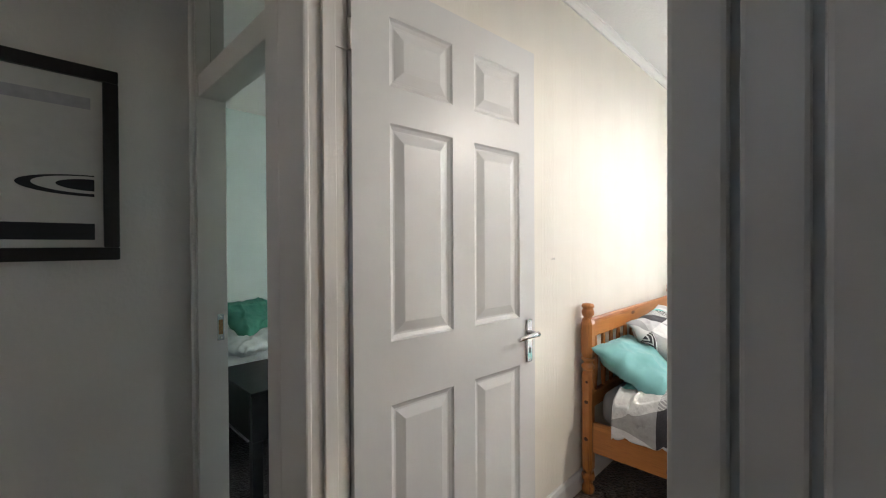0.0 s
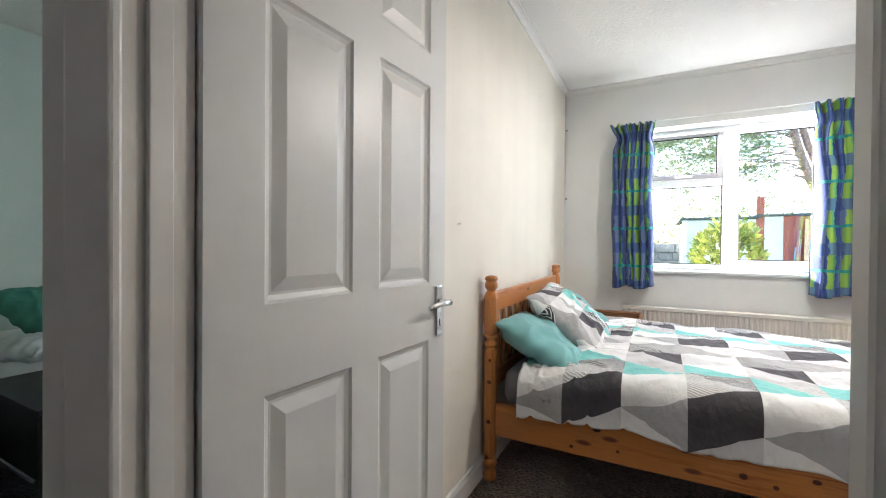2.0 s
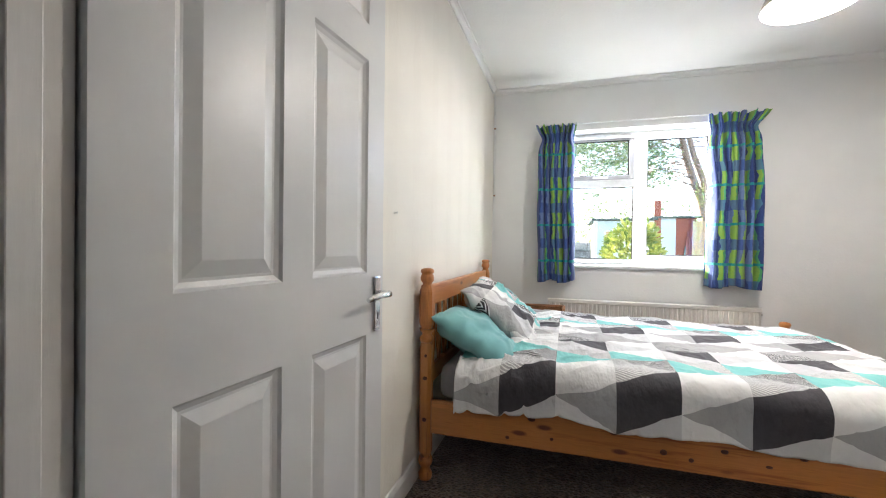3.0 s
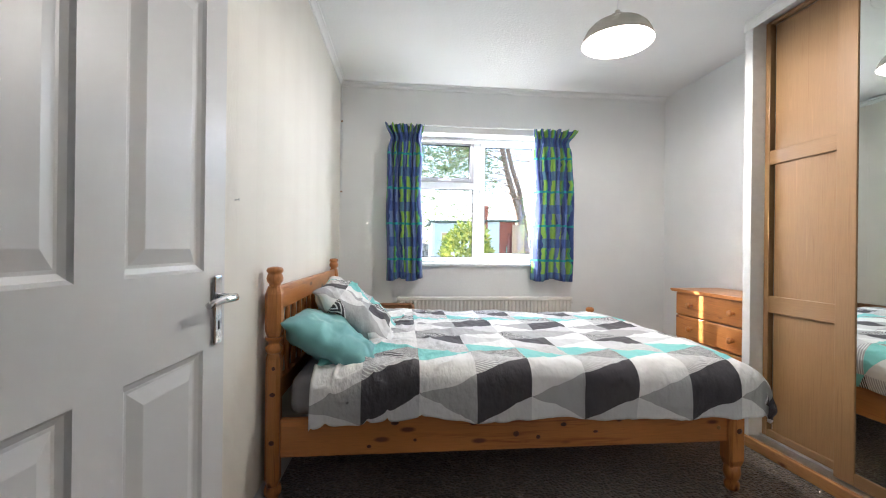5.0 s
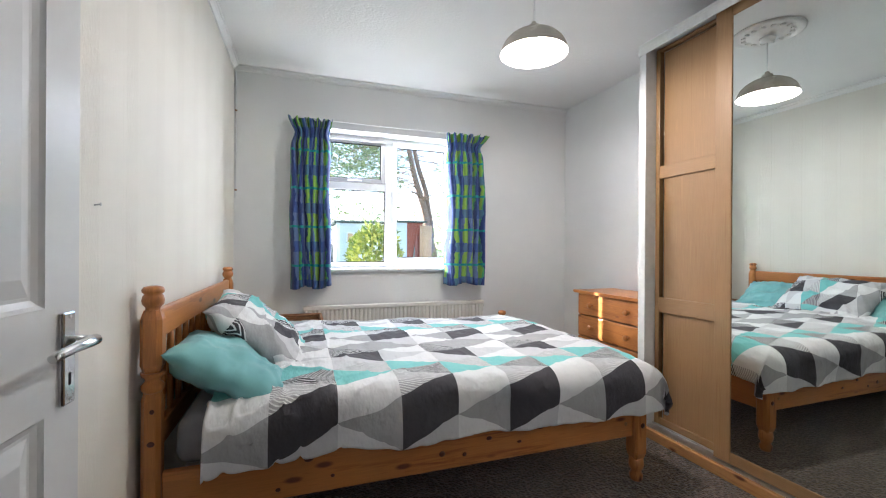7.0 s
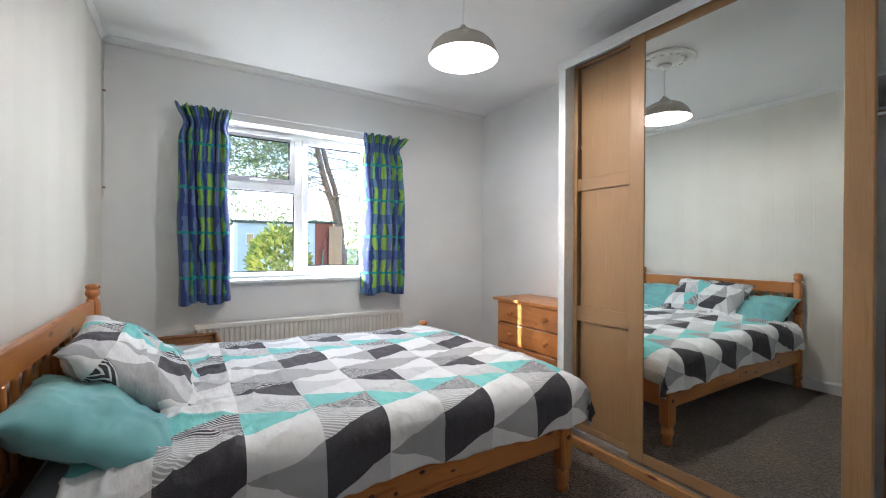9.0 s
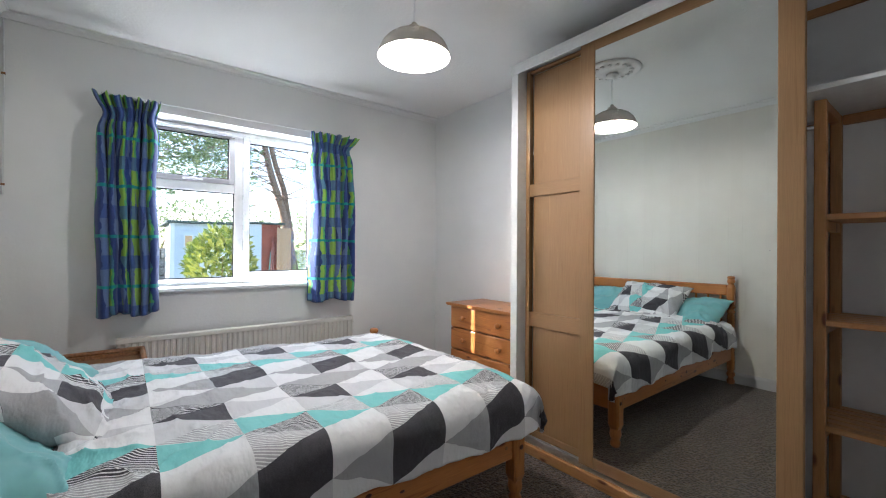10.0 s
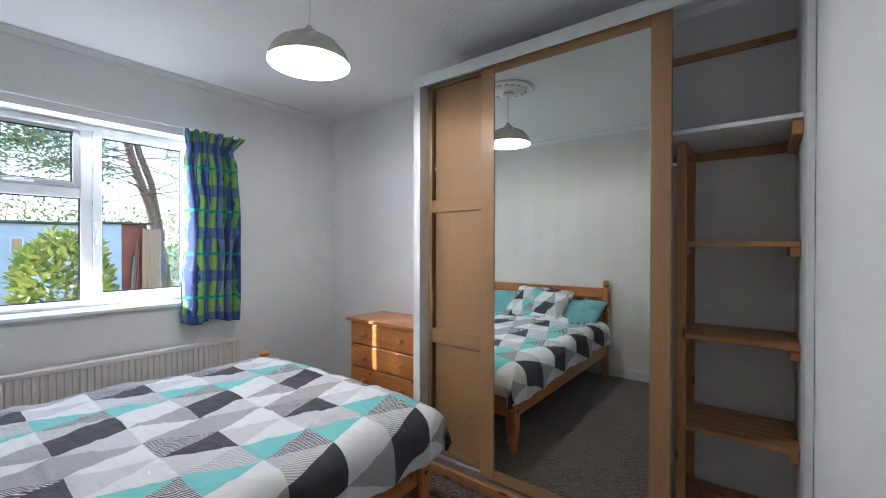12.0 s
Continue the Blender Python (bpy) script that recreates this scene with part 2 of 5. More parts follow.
def leafy(name, c1, c2, c3):
    m, n, l, p = nodes_of(name)
    g = n.new("ShaderNodeNewGeometry")
    info = n.new("ShaderNodeObjectInfo")
    rnd = calc(n, l, "FRACT", calc(n, l, "ADD", g.outputs["Random Per Island"], info.outputs["Random"]))
    c = ramp(n, l, rnd, [(0.0, c1), (0.5, c2), (1.0, c3)])
    l.new(c, p.inputs["Base Color"])
    p.inputs["Roughness"].default_value = 0.45
    tr = n.new("ShaderNodeBsdfTranslucent")
    l.new(c, tr.inputs[0])
    ms = n.new("ShaderNodeMixShader")
    ms.inputs[0].default_value = 0.15
    l.new(p.outputs[0], ms.inputs[1]), l.new(tr.outputs[0], ms.inputs[2])
    l.new(ms.outputs[0], n["Material Output"].inputs["Surface"])
    return m


def glowing(name, colour, strength):
    m, n, l, p = nodes_of(name)
    p.inputs["Base Color"].default_value = (*colour, 1)
    p.inputs["Emission Color"].default_value = (*colour, 1)
    p.inputs["Emission Strength"].default_value = strength
    return m


M_WALL = painted("white_emulsion_wall", (0.80, 0.80, 0.79), (0.76, 0.765, 0.76), 0.6, 60.0, 0.0018)
M_HALL = painted("hall_emulsion_wall", (0.76, 0.73, 0.71), (0.70, 0.67, 0.65), 0.6, 60.0, 0.0034)
M_MINT = painted("pale_mint_wall", (0.53, 0.62, 0.61), (0.49, 0.58, 0.57), 0.6, 80.0, 0.0012)
M_PAPER = wallpaper("embossed_cream_wallpaper")
M_CEIL = stippled("stippled_ceiling_paint", (0.82, 0.82, 0.81), 60.0, 0.0018)
M_GLOSS = painted("white_gloss_paint", (0.68, 0.68, 0.675), (0.65, 0.648, 0.64), 0.36, 45.0, 0.0004, (1, 1, 0.5))
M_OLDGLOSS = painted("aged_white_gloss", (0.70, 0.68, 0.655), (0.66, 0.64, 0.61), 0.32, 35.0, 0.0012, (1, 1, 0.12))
M_UPVC = plain("white_upvc", (0.82, 0.83, 0.84), 0.28, 0.0, 0.02, 12.0, 0.0002)
# white uPVC of the top sash, its shade put into the base colour
M_SHADED_SASH = plain("shaded_white_upvc", (0.34, 0.34, 0.35), 0.3, 0.0, 0.03, 12.0, 0.0002)
M_GASKET = plain("black_gasket", (0.02, 0.02, 0.02), 0.6)
M_CARPET = carpet("brown_grey_loop_carpet", (0.205, 0.152, 0.108), (0.090, 0.064, 0.045), (0.020, 0.014, 0.010))
M_CARPET_DARK = carpet("charcoal_carpet", (0.10, 0.095, 0.095), (0.07, 0.065, 0.065), (0.03, 0.03, 0.03))
M_PINE_X = pine("pine_grain_x", 0)
M_PINE_Y = pine("pine_grain_y", 1)
M_PINE_Z = pine("pine_grain_z", 2)
M_PINE_RAW_Z = pine("raw_pine_z", 2, (0.46, 0.225, 0.078), (0.31, 0.13, 0.04), True, 0.5)
M_PINE_RAW_Y = pine("raw_pine_y", 1, (0.46, 0.225, 0.078), (0.31, 0.13, 0.04), True, 0.5)
M_OAK_Z = pine("oak_effect_z", 2, (0.315, 0.177, 0.072), (0.25, 0.132, 0.050), False, 0.52, 2.2)
M_OAK_Y = pine("oak_effect_y", 1, (0.315, 0.177, 0.072), (0.25, 0.132, 0.050), False, 0.52, 2.2)
M_KNOT = plain("dark_pine_knot", (0.075, 0.020, 0.006), 0.35, 0.0, 0.3, 120.0)
M_CHROME = plain("polished_chrome", (0.72, 0.72, 0.73), 0.12, 1.0, 0.04, 40.0, 0.0001)
M_STEEL = plain("dull_steel", (0.55, 0.54, 0.52), 0.35, 1.0, 0.1, 60.0)
M_ALU = plain("white_enamel_track", (0.70, 0.71, 0.70), 0.35, 0.0, 0.05)
M_BRASS = plain("rusty_brass", (0.35, 0.20, 0.09), 0.5, 0.7, 0.3, 120.0)
M_MIRROR = plain("silvered_mirror", (0.80, 0.84, 0.82), 0.02, 1.0, 0.0, 5.0, 0.0)
M_MIRROR.node_tree.nodes["Principled BSDF"].inputs["Roughness"].default_value = 0.0
for lk in [k for k in M_MIRROR.node_tree.links if k.to_socket.name in ("Roughness", "Normal")]:
    M_MIRROR.node_tree.links.remove(lk)
M_GLASS = glass("window_glass")
M_DUVET = geometric_print("geometric_duvet_cotton", 0.222, 0.168, 3.3)
M_PILLOWPRINT = geometric_print("geometric_pillow_cotton", 0.150, 0.125, 7.6)
M_TEAL = plain("turquoise_pillow_cotton", (0.19, 0.45, 0.46), 0.85, 0.0, 0.05, 9.0, 0.004, 0.2)
M_SHEET = plain("grey_sheet_cotton", (0.26, 0.26, 0.28), 0.9, 0.0, 0.08, 14.0, 0.003, 0.2)
M_PLAID = plaid("blue_green_check_cotton")
M_RAD = plain("cream_radiator_enamel", (0.74, 0.72, 0.67), 0.35, 0.0, 0.03, 8.0, 0.0002)
M_SHADE_OUT = plain("taupe_enamel_shade", (0.60, 0.57, 0.50), 0.25, 0.0, 0.05, 10.0, 0.0002)
M_SHADE_IN = plain("white_enamel_shade", (0.85, 0.83, 0.78), 0.4, 0.0, 0.02)
M_BULB = glowing("lit_bulb_glass", (1.0, 0.88, 0.68), 14.0)
M_PLASTER = plain("white_plaster_ornament", (0.80, 0.80, 0.79), 0.6, 0.0, 0.05)
M_WICKER = plain("brown_wicker", (0.27, 0.13, 0.055), 0.6, 0.0, 0.4, 90.0, 0.004)
M_BLACK = plain("black_wood_veneer", (0.018, 0.018, 0.02), 0.4, 0.0, 0.25, 25.0)
M_BLACKFRAME = plain("black_picture_frame", (0.012, 0.011, 0.012), 0.35, 0.0, 0.3, 60.0)
M_MAT = plain("warm_white_print_paper", (0.62, 0.60, 0.57), 0.8, 0.0, 0.03)
M_INK = plain("black_print_ink", (0.02, 0.02, 0.025), 0.7)
M_LILAC = plain("lilac_grey_ink", (0.42, 0.40, 0.43), 0.7)
M_WHITECLOTH = plain("white_cotton", (0.72, 0.76, 0.76), 0.85, 0.0, 0.05, 12.0, 0.004)
M_GREENCLOTH = plain("bottle_green_cotton", (0.05, 0.22, 0.16), 0.85, 0.0, 0.1, 12.0, 0.004)
M_MINTCLOTH = plain("pale_green_cotton", (0.40, 0.58, 0.48), 0.85, 0.0, 0.08, 12.0, 0.004)
M_SHED = painted("pale_blue_shed_boards", (0.57, 0.63, 0.68), (0.49, 0.55, 0.61), 0.6, 40.0, 0.002, (0.1, 1, 1))
M_SHEDTRIM = painted("white_shed_trim", (0.75, 0.77, 0.78), (0.65, 0.68, 0.70), 0.5)
M_RUST = painted("rust_red_boards", (0.32, 0.085, 0.045), (0.20, 0.05, 0.03), 0.7, 50.0, 0.003, (0.1, 1, 1))
M_FELT = plain("green_grey_roof_felt", (0.07, 0.10, 0.09), 0.9, 0.0, 0.3, 40.0)
M_STONE = plain("grey_garden_stone", (0.24, 0.24, 0.23), 0.9, 0.0, 0.35, 9.0, 0.01)
M_BARK = plain("grey_brown_bark", (0.27, 0.18, 0.13), 0.9, 0.0, 0.4, 18.0, 0.02)
M_GRASS = plain("rough_grass", (0.07, 0.11, 0.03), 0.95, 0.0, 0.4, 12.0, 0.02)
M_BUSHLEAF = leafy("yellow_green_laurel_leaf", (0.10, 0.17, 0.03), (0.24, 0.29, 0.05), (0.46, 0.46, 0.10))
M_HEDGELEAF = leafy("mid_green_leaf", (0.12, 0.18, 0.07), (0.20, 0.27, 0.10), (0.33, 0.37, 0.17))
M_FIRLEAF = leafy("fir_green_needle", (0.10, 0.17, 0.08), (0.18, 0.26, 0.11), (0.32, 0.36, 0.16))
M_TOOLGREEN = plain("faded_green_tool_handle", (0.14, 0.36, 0.28), 0.6)
M_REDWOOD = plain("red_tool_handle", (0.34, 0.12, 0.08), 0.6)
M_CANE = plain("tan_cane_weave", (0.55, 0.36, 0.20), 0.8, 0.0, 0.3, 60.0, 0.004)
M_TARP = plain("dark_blue_tarp", (0.03, 0.05, 0.09), 0.5, 0.0, 0.3, 8.0)


# ---- building helpers ----
def add_box(bm, x0, x1, y0, y1, z0, z1, bevel=0.0, m=None, seg=2):
    vs = [bm.verts.new((x, y, z)) for z in (z0, z1) for y in (y0, y1) for x in (x0, x1)]
    fs = [bm.faces.new([vs[i] for i in q]) for q in ((0, 2, 3, 1), (4, 5, 7, 6), (0, 1, 5, 4), (1, 3, 7, 5), (3, 2, 6, 7), (2, 0, 4, 6))]
    if bevel > 0:
        es = list({e for f in fs for e in f.edges})
        r = bmesh.ops.bevel(bm, geom=es, offset=bevel, segments=seg, affect="EDGES", profile=0.5)
        vs = list({v for f in r["faces"] for v in f.verts} | {v for v in vs if v.is_valid})
    if m is not None:
        bmesh.ops.transform(bm, matrix=m, verts=[v for v in vs if v.is_valid])
    return vs


def box(x0, x1, y0, y1, z0, z1, bevel=0.0, m=None):
    bm = bmesh.new()
    add_box(bm, x0, x1, y0, y1, z0, z1, bevel, m)
    return bm


def add_lathe(bm, profile, m=None, seg=24, cap=True):
    """A turned shape: profile of (radius, height) from the bottom up, round the z axis."""
    rings = []
    for r, z in profile:
        rings.append([bm.verts.new((r * math.cos(2 * math.pi * i / seg), r * math.sin(2 * math.pi * i / seg), z)) for i in range(seg)])
    for a, b in zip(rings, rings[1:]):
        for i in range(seg):
            f = bm.faces.new((a[i], a[(i + 1) % seg], b[(i + 1) % seg], b[i]))
            f.smooth = True
    if cap:
        bm.faces.new(rings[0][::-1])
        bm.faces.new(rings[-1])
    vs = [v for r in rings for v in r]
    if m is not None:
        bmesh.ops.transform(bm, matrix=m, verts=vs)
    return vs


def lathe(profile, m=None, seg=24, cap=True):
    bm = bmesh.new()
    add_lathe(bm, profile, m, seg, cap)
    return bm


def add_tube(bm, pts, r, seg=8, r_end=None):
    """A round rod along points, tapering to r_end."""
    rings = []
    for i, p in enumerate(pts):
        p = Vector(p)
        d = (Vector(pts[min(i + 1, len(pts) - 1)]) - Vector(pts[max(i - 1, 0)])).normalized()
        a = d.orthogonal().normalized() if not rings else (side - d * side.dot(d)).normalized()
        side = a
        b = d.cross(a)
        rr = r if r_end is None else r + (r_end - r) * i / (len(pts) - 1)
        rings.append([bm.verts.new(p + rr * (math.cos(2 * math.pi * k / seg) * a + math.sin(2 * math.pi * k / seg) * b)) for k in range(seg)])
    for a, b in zip(rings, rings[1:]):
        for k in range(seg):
            f = bm.faces.new((a[k], a[(k + 1) % seg], b[(k + 1) % seg], b[k]))
            f.smooth = True
    bm.faces.new(rings[0][::-1])
    bm.faces.new(rings[-1])


def tube(pts, r, seg=8, r_end=None):
    bm = bmesh.new()
    add_tube(bm, pts, r, seg, r_end)
    return bm


def add_prism(bm, outline, axis, a, b):
    """A closed outline of 2D points drawn out along an axis (0, 1 or 2) from a to b."""
    def at(p, h):
        return {0: (h, p[0], p[1]), 1: (p[0], h, p[1]), 2: (p[0], p[1], h)}[axis]
    lo = [bm.verts.new(at(p, a)) for p in outline]
    hi = [bm.verts.new(at(p, b)) for p in outline]
    k = len(outline)
    for i in range(k):
        bm.faces.new((lo[i], lo[(i + 1) % k], hi[(i + 1) % k], hi[i]))
    bm.faces.new(lo[::-1])
    bm.faces.new(hi)
    return lo + hi


def prism(outline, axis, a, b):
    bm = bmesh.new()
    add_prism(bm, outline, axis, a, b)
    return bm


def mesh_of(name, bm, material, smooth=False):
    bmesh.ops.recalc_face_normals(bm, faces=bm.faces)
    me = bpy.data.meshes.new(name)
    if smooth:
        for f in bm.faces:
            f.smooth = True
    bm.to_mesh(me)
    bm.free()
    for q in (material if isinstance(material, (list, tuple)) else [material]):
        me.materials.append(q)
    return me


def part(name, bm, material, parent, label="", smooth=False):
    """Links a bmesh as one mesh object under a thing or a part."""
    ob = new(name, mesh_of(name, bm, material, smooth))
    ob.parent = parent
    if parent is not None and parent.data is None:
        ob.matrix_parent_inverse = Matrix.Translation(-parent.location)
    return tagged(ob, label)


def setting(name, bm, material, label="", smooth=False):
    return tagged(part(name, bm, material, None, label, smooth), kind="structure")


def thing(name, label, category, at=(0, 0, 0), group=""):
    """An Empty at a thing's base; its parts are given in world metres."""
    ob = new(name)
    ob.location = at
    ob.empty_display_size = 0.1
    return tagged(ob, label, category, group)


def boxes(*rows):
    bm = bmesh.new()
    for r in rows:
        add_box(bm, *r)
    return bm


# ---- plan ----
NAIL = (2.228, 1.175)                                    # along and up the papered wall
WEST, EAST, NORTH, SOUTH = -1.126, 1.815, 4.415, 1.13    # inner faces of the bedroom
HALL_Y = 1.02                                          # hall face of the south wall
THIN = 1.050                                            # bedroom face of the thin partition at the latch
CEIL = 2.445
DOOR_L, DOOR_R, DOOR_TOP = -1.105, -0.289, 2.03          # bedroom doorway
SIDE_L, SIDE_R, SIDE_TOP = -2.05, -1.325, 1.855          # doorway to the other bedroom
HALL_W = -2.10
WIN = (-0.545, 0.70, 0.905, 2.042)                        # window opening: x0, x1, z0, z1
OUT = -0.25                                             # ground level outside

# ---- large structure ----
setting("floor", boxes((WEST, EAST, HALL_Y, NORTH, -0.12, 0.0)), M_CARPET, "brown-grey textured loop-pile carpet floor")
setting("floor_hall", boxes((HALL_W, 1.3, -1.4, HALL_Y - 0.001, -0.12, 0.0)), M_CARPET, "brown-grey hall carpet")
setting("floor_other_room", boxes((-4.0, WEST - 0.1, HALL_Y, 3.6, -0.12, 0.0)), M_CARPET_DARK, "charcoal carpet of the other bedroom")
setting("ceiling", boxes((WEST, EAST, THIN, NORTH, CEIL, CEIL + 0.12)), M_CEIL, "white stippled ceiling")
setting("ceiling_hall", boxes((HALL_W, 1.3, -1.4, HALL_Y, CEIL, CEIL + 0.12)), M_CEIL, "white hall ceiling")
setting("ceiling_other_room", boxes((-4.0, WEST - 0.1, SOUTH, 3.6, CEIL, CEIL + 0.12)), M_CEIL, "white ceiling of the other bedroom")
setting("wall_west", boxes((WEST - 0.05, WEST, SOUTH, NORTH, 0, CEIL)), M_PAPER, "cream embossed wallpaper wall behind the bed")
setting("wall_west_core", boxes((WEST - 0.1, WEST - 0.052, SOUTH, NORTH - 0.001, 0, CEIL)), M_MINT, "pale mint painted wall")
setting("wall_east", boxes((EAST, EAST + 0.1, HALL_Y, NORTH, 0, CEIL)), M_WALL, "plain white painted wall")
x0, x1, z0, z1 = WIN
setting("wall_north", boxes((WEST - 0.1, x0, NORTH, 4.705, -0.3, CEIL + 0.12), (x1, EAST + 0.1, NORTH, 4.705, -0.3, CEIL + 0.12),
                            (x0, x1, NORTH, 4.705, -0.3, z0 - 0.026), (x0, x1, NORTH, 4.705, z1, CEIL + 0.12)), M_WALL, "white painted wall round the window")
setting("wall_south", boxes((DOOR_R + 0.0285, 0.02, HALL_Y + 0.003, THIN, 0, CEIL), (0.02, EAST, HALL_Y + 0.003, SOUTH, 0, CEIL), (DOOR_L, DOOR_R + 0.0285, HALL_Y + 0.003, THIN, DOOR_TOP + 0.029, CEIL),
                            (SIDE_R + 0.0285, DOOR_L - 0.0285, HALL_Y + 0.003, SOUTH, 0, CEIL), (DOOR_L - 0.0285, DOOR_L, HALL_Y + 0.003, SOUTH, DOOR_TOP + 0.029, CEIL), (SIDE_R, SIDE_R + 0.0285, HALL_Y + 0.003, SOUTH, 2.36, CEIL)), M_WALL, "white painted wall with the doorway")
setting("wall_south_side", boxes((HALL_W - 0.1, SIDE_L - 0.0285, HALL_Y + 0.003, SOUTH, 0, CEIL), (SIDE_L - 0.0285, SIDE_R, HALL_Y + 0.003, SOUTH, 2.36, CEIL),
                                 (-4.1, HALL_W - 0.1, HALL_Y + 0.003, SOUTH, 0, CEIL)), M_HALL, "grey-white hall wall by the other doorway")
# the gap near the south end is made up: lets sun bounce into the hall
setting("wall_hall_west", boxes((HALL_W - 0.1, HALL_W, -0.95, HALL_Y + 0.002, 0, CEIL), (HALL_W - 0.1, HALL_W, -1.4, -1.3, 0, CEIL), (HALL_W - 0.1, HALL_W, -1.3, -0.95, 0, 1.6), (HALL_W - 0.1, HALL_W, -1.3, -0.95, 2.05, CEIL)), M_HALL, "grey-white hall wall")
setting("wall_hall_east", boxes((1.3, 1.4, -1.4, HALL_Y, 0, CEIL)), M_HALL, "grey-white hall wall")
# the high slot is made up, behind the camera: lets sky light into the hall
setting("wall_hall_south", boxes((HALL_W - 0.1, -0.9, -1.5, -1.4, 0, CEIL), (0.0, 1.4, -1.5, -1.4, 0, CEIL), (-0.9, 0.0, -1.5, -1.4, 2.05, CEIL), (-0.9, 0.0, -1.5, -1.4, 0, 1.955)), M_HALL, "grey-white hall wall")
setting("wall_other_west", boxes((-4.1, -4.0, SOUTH, 3.6, 0, CEIL)), M_MINT, "pale mint painted wall")
# unseen opening, added to bring daylight into this room and the hall
setting("wall_other_north", boxes((-4.1, -2.3, 3.6, 3.7, 0, CEIL), (-1.6, WEST - 0.1, 3.6, 3.7, 0, CEIL), (-2.3, -1.6, 3.6, 3.7, 0, 1.0), (-2.3, -1.6, 3.6, 3.7, 2.0, CEIL)),
        M_MINT, "pale mint painted wall with an unseen opening added for daylight")


def coving(name, axis, a, b, wall, side):
    """Small plaster cove along a wall, just under the ceiling."""
    pts = [(wall, CEIL), (wall, CEIL - 0.042), (wall + side * 0.010, CEIL - 0.042), (wall + side * 0.010, CEIL - 0.034),
           (wall + side * 0.018, CEIL - 0.020), (wall + side * 0.030, CEIL - 0.012), (wall + side * 0.038, CEIL - 0.012), (wall + side * 0.038, CEIL)]
    return setting(name, prism(pts, axis, a, b), M_CEIL, "thin white plaster coving")


coving("trim_coving_north", 0, WEST, EAST, NORTH, -1)
coving("trim_coving_west", 1, SOUTH, NORTH - 0.046, WEST, 1)


def skirting(name, axis, a, b, wall, side, h=0.095):
    pts = [(wall, 0), (wall + side * 0.016, 0), (wall + side * 0.016, h - 0.02), (wall + side * 0.010, h - 0.004), (wall + side * 0.005, h), (wall, h)]
    return setting(name, prism(pts, axis, a, b), M_GLOSS, "white painted skirting board")


skirting("baseboard_west", 1, SOUTH, NORTH, WEST, 1)
skirting("baseboard_north", 0, WEST + 0.018, EAST - 0.018, NORTH, -1)
skirting("baseboard_east", 1, 2.93, NORTH - 0.018, EAST, -1)
skirting("baseboard_south", 0, 0.03, 1.23, SOUTH, 1)
skirting("baseboard_hall", 1, -1.4, 0.90, HALL_W, 1)


# ---- doorways ----
def jamb(name, x, side, y0, y1, z_top, material, stop=True):
    """Door lining upright with its stop."""
    bm = boxes((min(x, x + side * 0.028), max(x, x + side * 0.028), y0, y1, 0, z_top, 0.003))
    if stop:
        add_box(bm, min(x - side * 0.012, x), max(x - side * 0.012, x), y0 + 0.035, y0 + 0.072, 0, z_top, 0.002)
    return setting(name, bm, material, "white gloss door lining")


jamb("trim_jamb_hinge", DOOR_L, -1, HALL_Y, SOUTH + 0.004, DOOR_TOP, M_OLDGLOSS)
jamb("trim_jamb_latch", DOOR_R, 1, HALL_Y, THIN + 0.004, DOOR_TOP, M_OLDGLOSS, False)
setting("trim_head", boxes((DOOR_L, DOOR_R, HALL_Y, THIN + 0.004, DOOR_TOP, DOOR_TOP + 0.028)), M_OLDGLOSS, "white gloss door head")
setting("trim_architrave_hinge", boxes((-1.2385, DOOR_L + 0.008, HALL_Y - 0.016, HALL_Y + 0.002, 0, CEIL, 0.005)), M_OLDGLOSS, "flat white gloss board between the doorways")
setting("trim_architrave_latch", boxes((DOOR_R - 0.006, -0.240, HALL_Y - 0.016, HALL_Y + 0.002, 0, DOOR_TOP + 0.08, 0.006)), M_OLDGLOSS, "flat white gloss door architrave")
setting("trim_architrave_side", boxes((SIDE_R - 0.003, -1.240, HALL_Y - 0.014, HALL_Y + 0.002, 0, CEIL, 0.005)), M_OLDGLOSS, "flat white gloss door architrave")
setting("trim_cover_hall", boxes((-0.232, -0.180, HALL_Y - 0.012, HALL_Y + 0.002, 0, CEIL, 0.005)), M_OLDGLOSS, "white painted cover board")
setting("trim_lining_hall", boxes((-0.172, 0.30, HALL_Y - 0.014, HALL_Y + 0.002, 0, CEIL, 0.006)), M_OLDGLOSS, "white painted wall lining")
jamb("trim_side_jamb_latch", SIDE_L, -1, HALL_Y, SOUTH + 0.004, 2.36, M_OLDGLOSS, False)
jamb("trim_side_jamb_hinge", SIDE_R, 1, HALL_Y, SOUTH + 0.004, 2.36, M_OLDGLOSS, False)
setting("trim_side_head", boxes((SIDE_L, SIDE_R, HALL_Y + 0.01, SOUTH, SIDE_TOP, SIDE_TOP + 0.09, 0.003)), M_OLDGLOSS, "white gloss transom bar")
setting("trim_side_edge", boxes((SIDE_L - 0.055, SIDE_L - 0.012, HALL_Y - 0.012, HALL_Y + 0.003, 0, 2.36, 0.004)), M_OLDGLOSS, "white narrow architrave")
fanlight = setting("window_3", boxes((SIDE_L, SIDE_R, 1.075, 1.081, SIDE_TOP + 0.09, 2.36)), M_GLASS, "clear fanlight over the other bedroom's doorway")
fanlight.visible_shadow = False


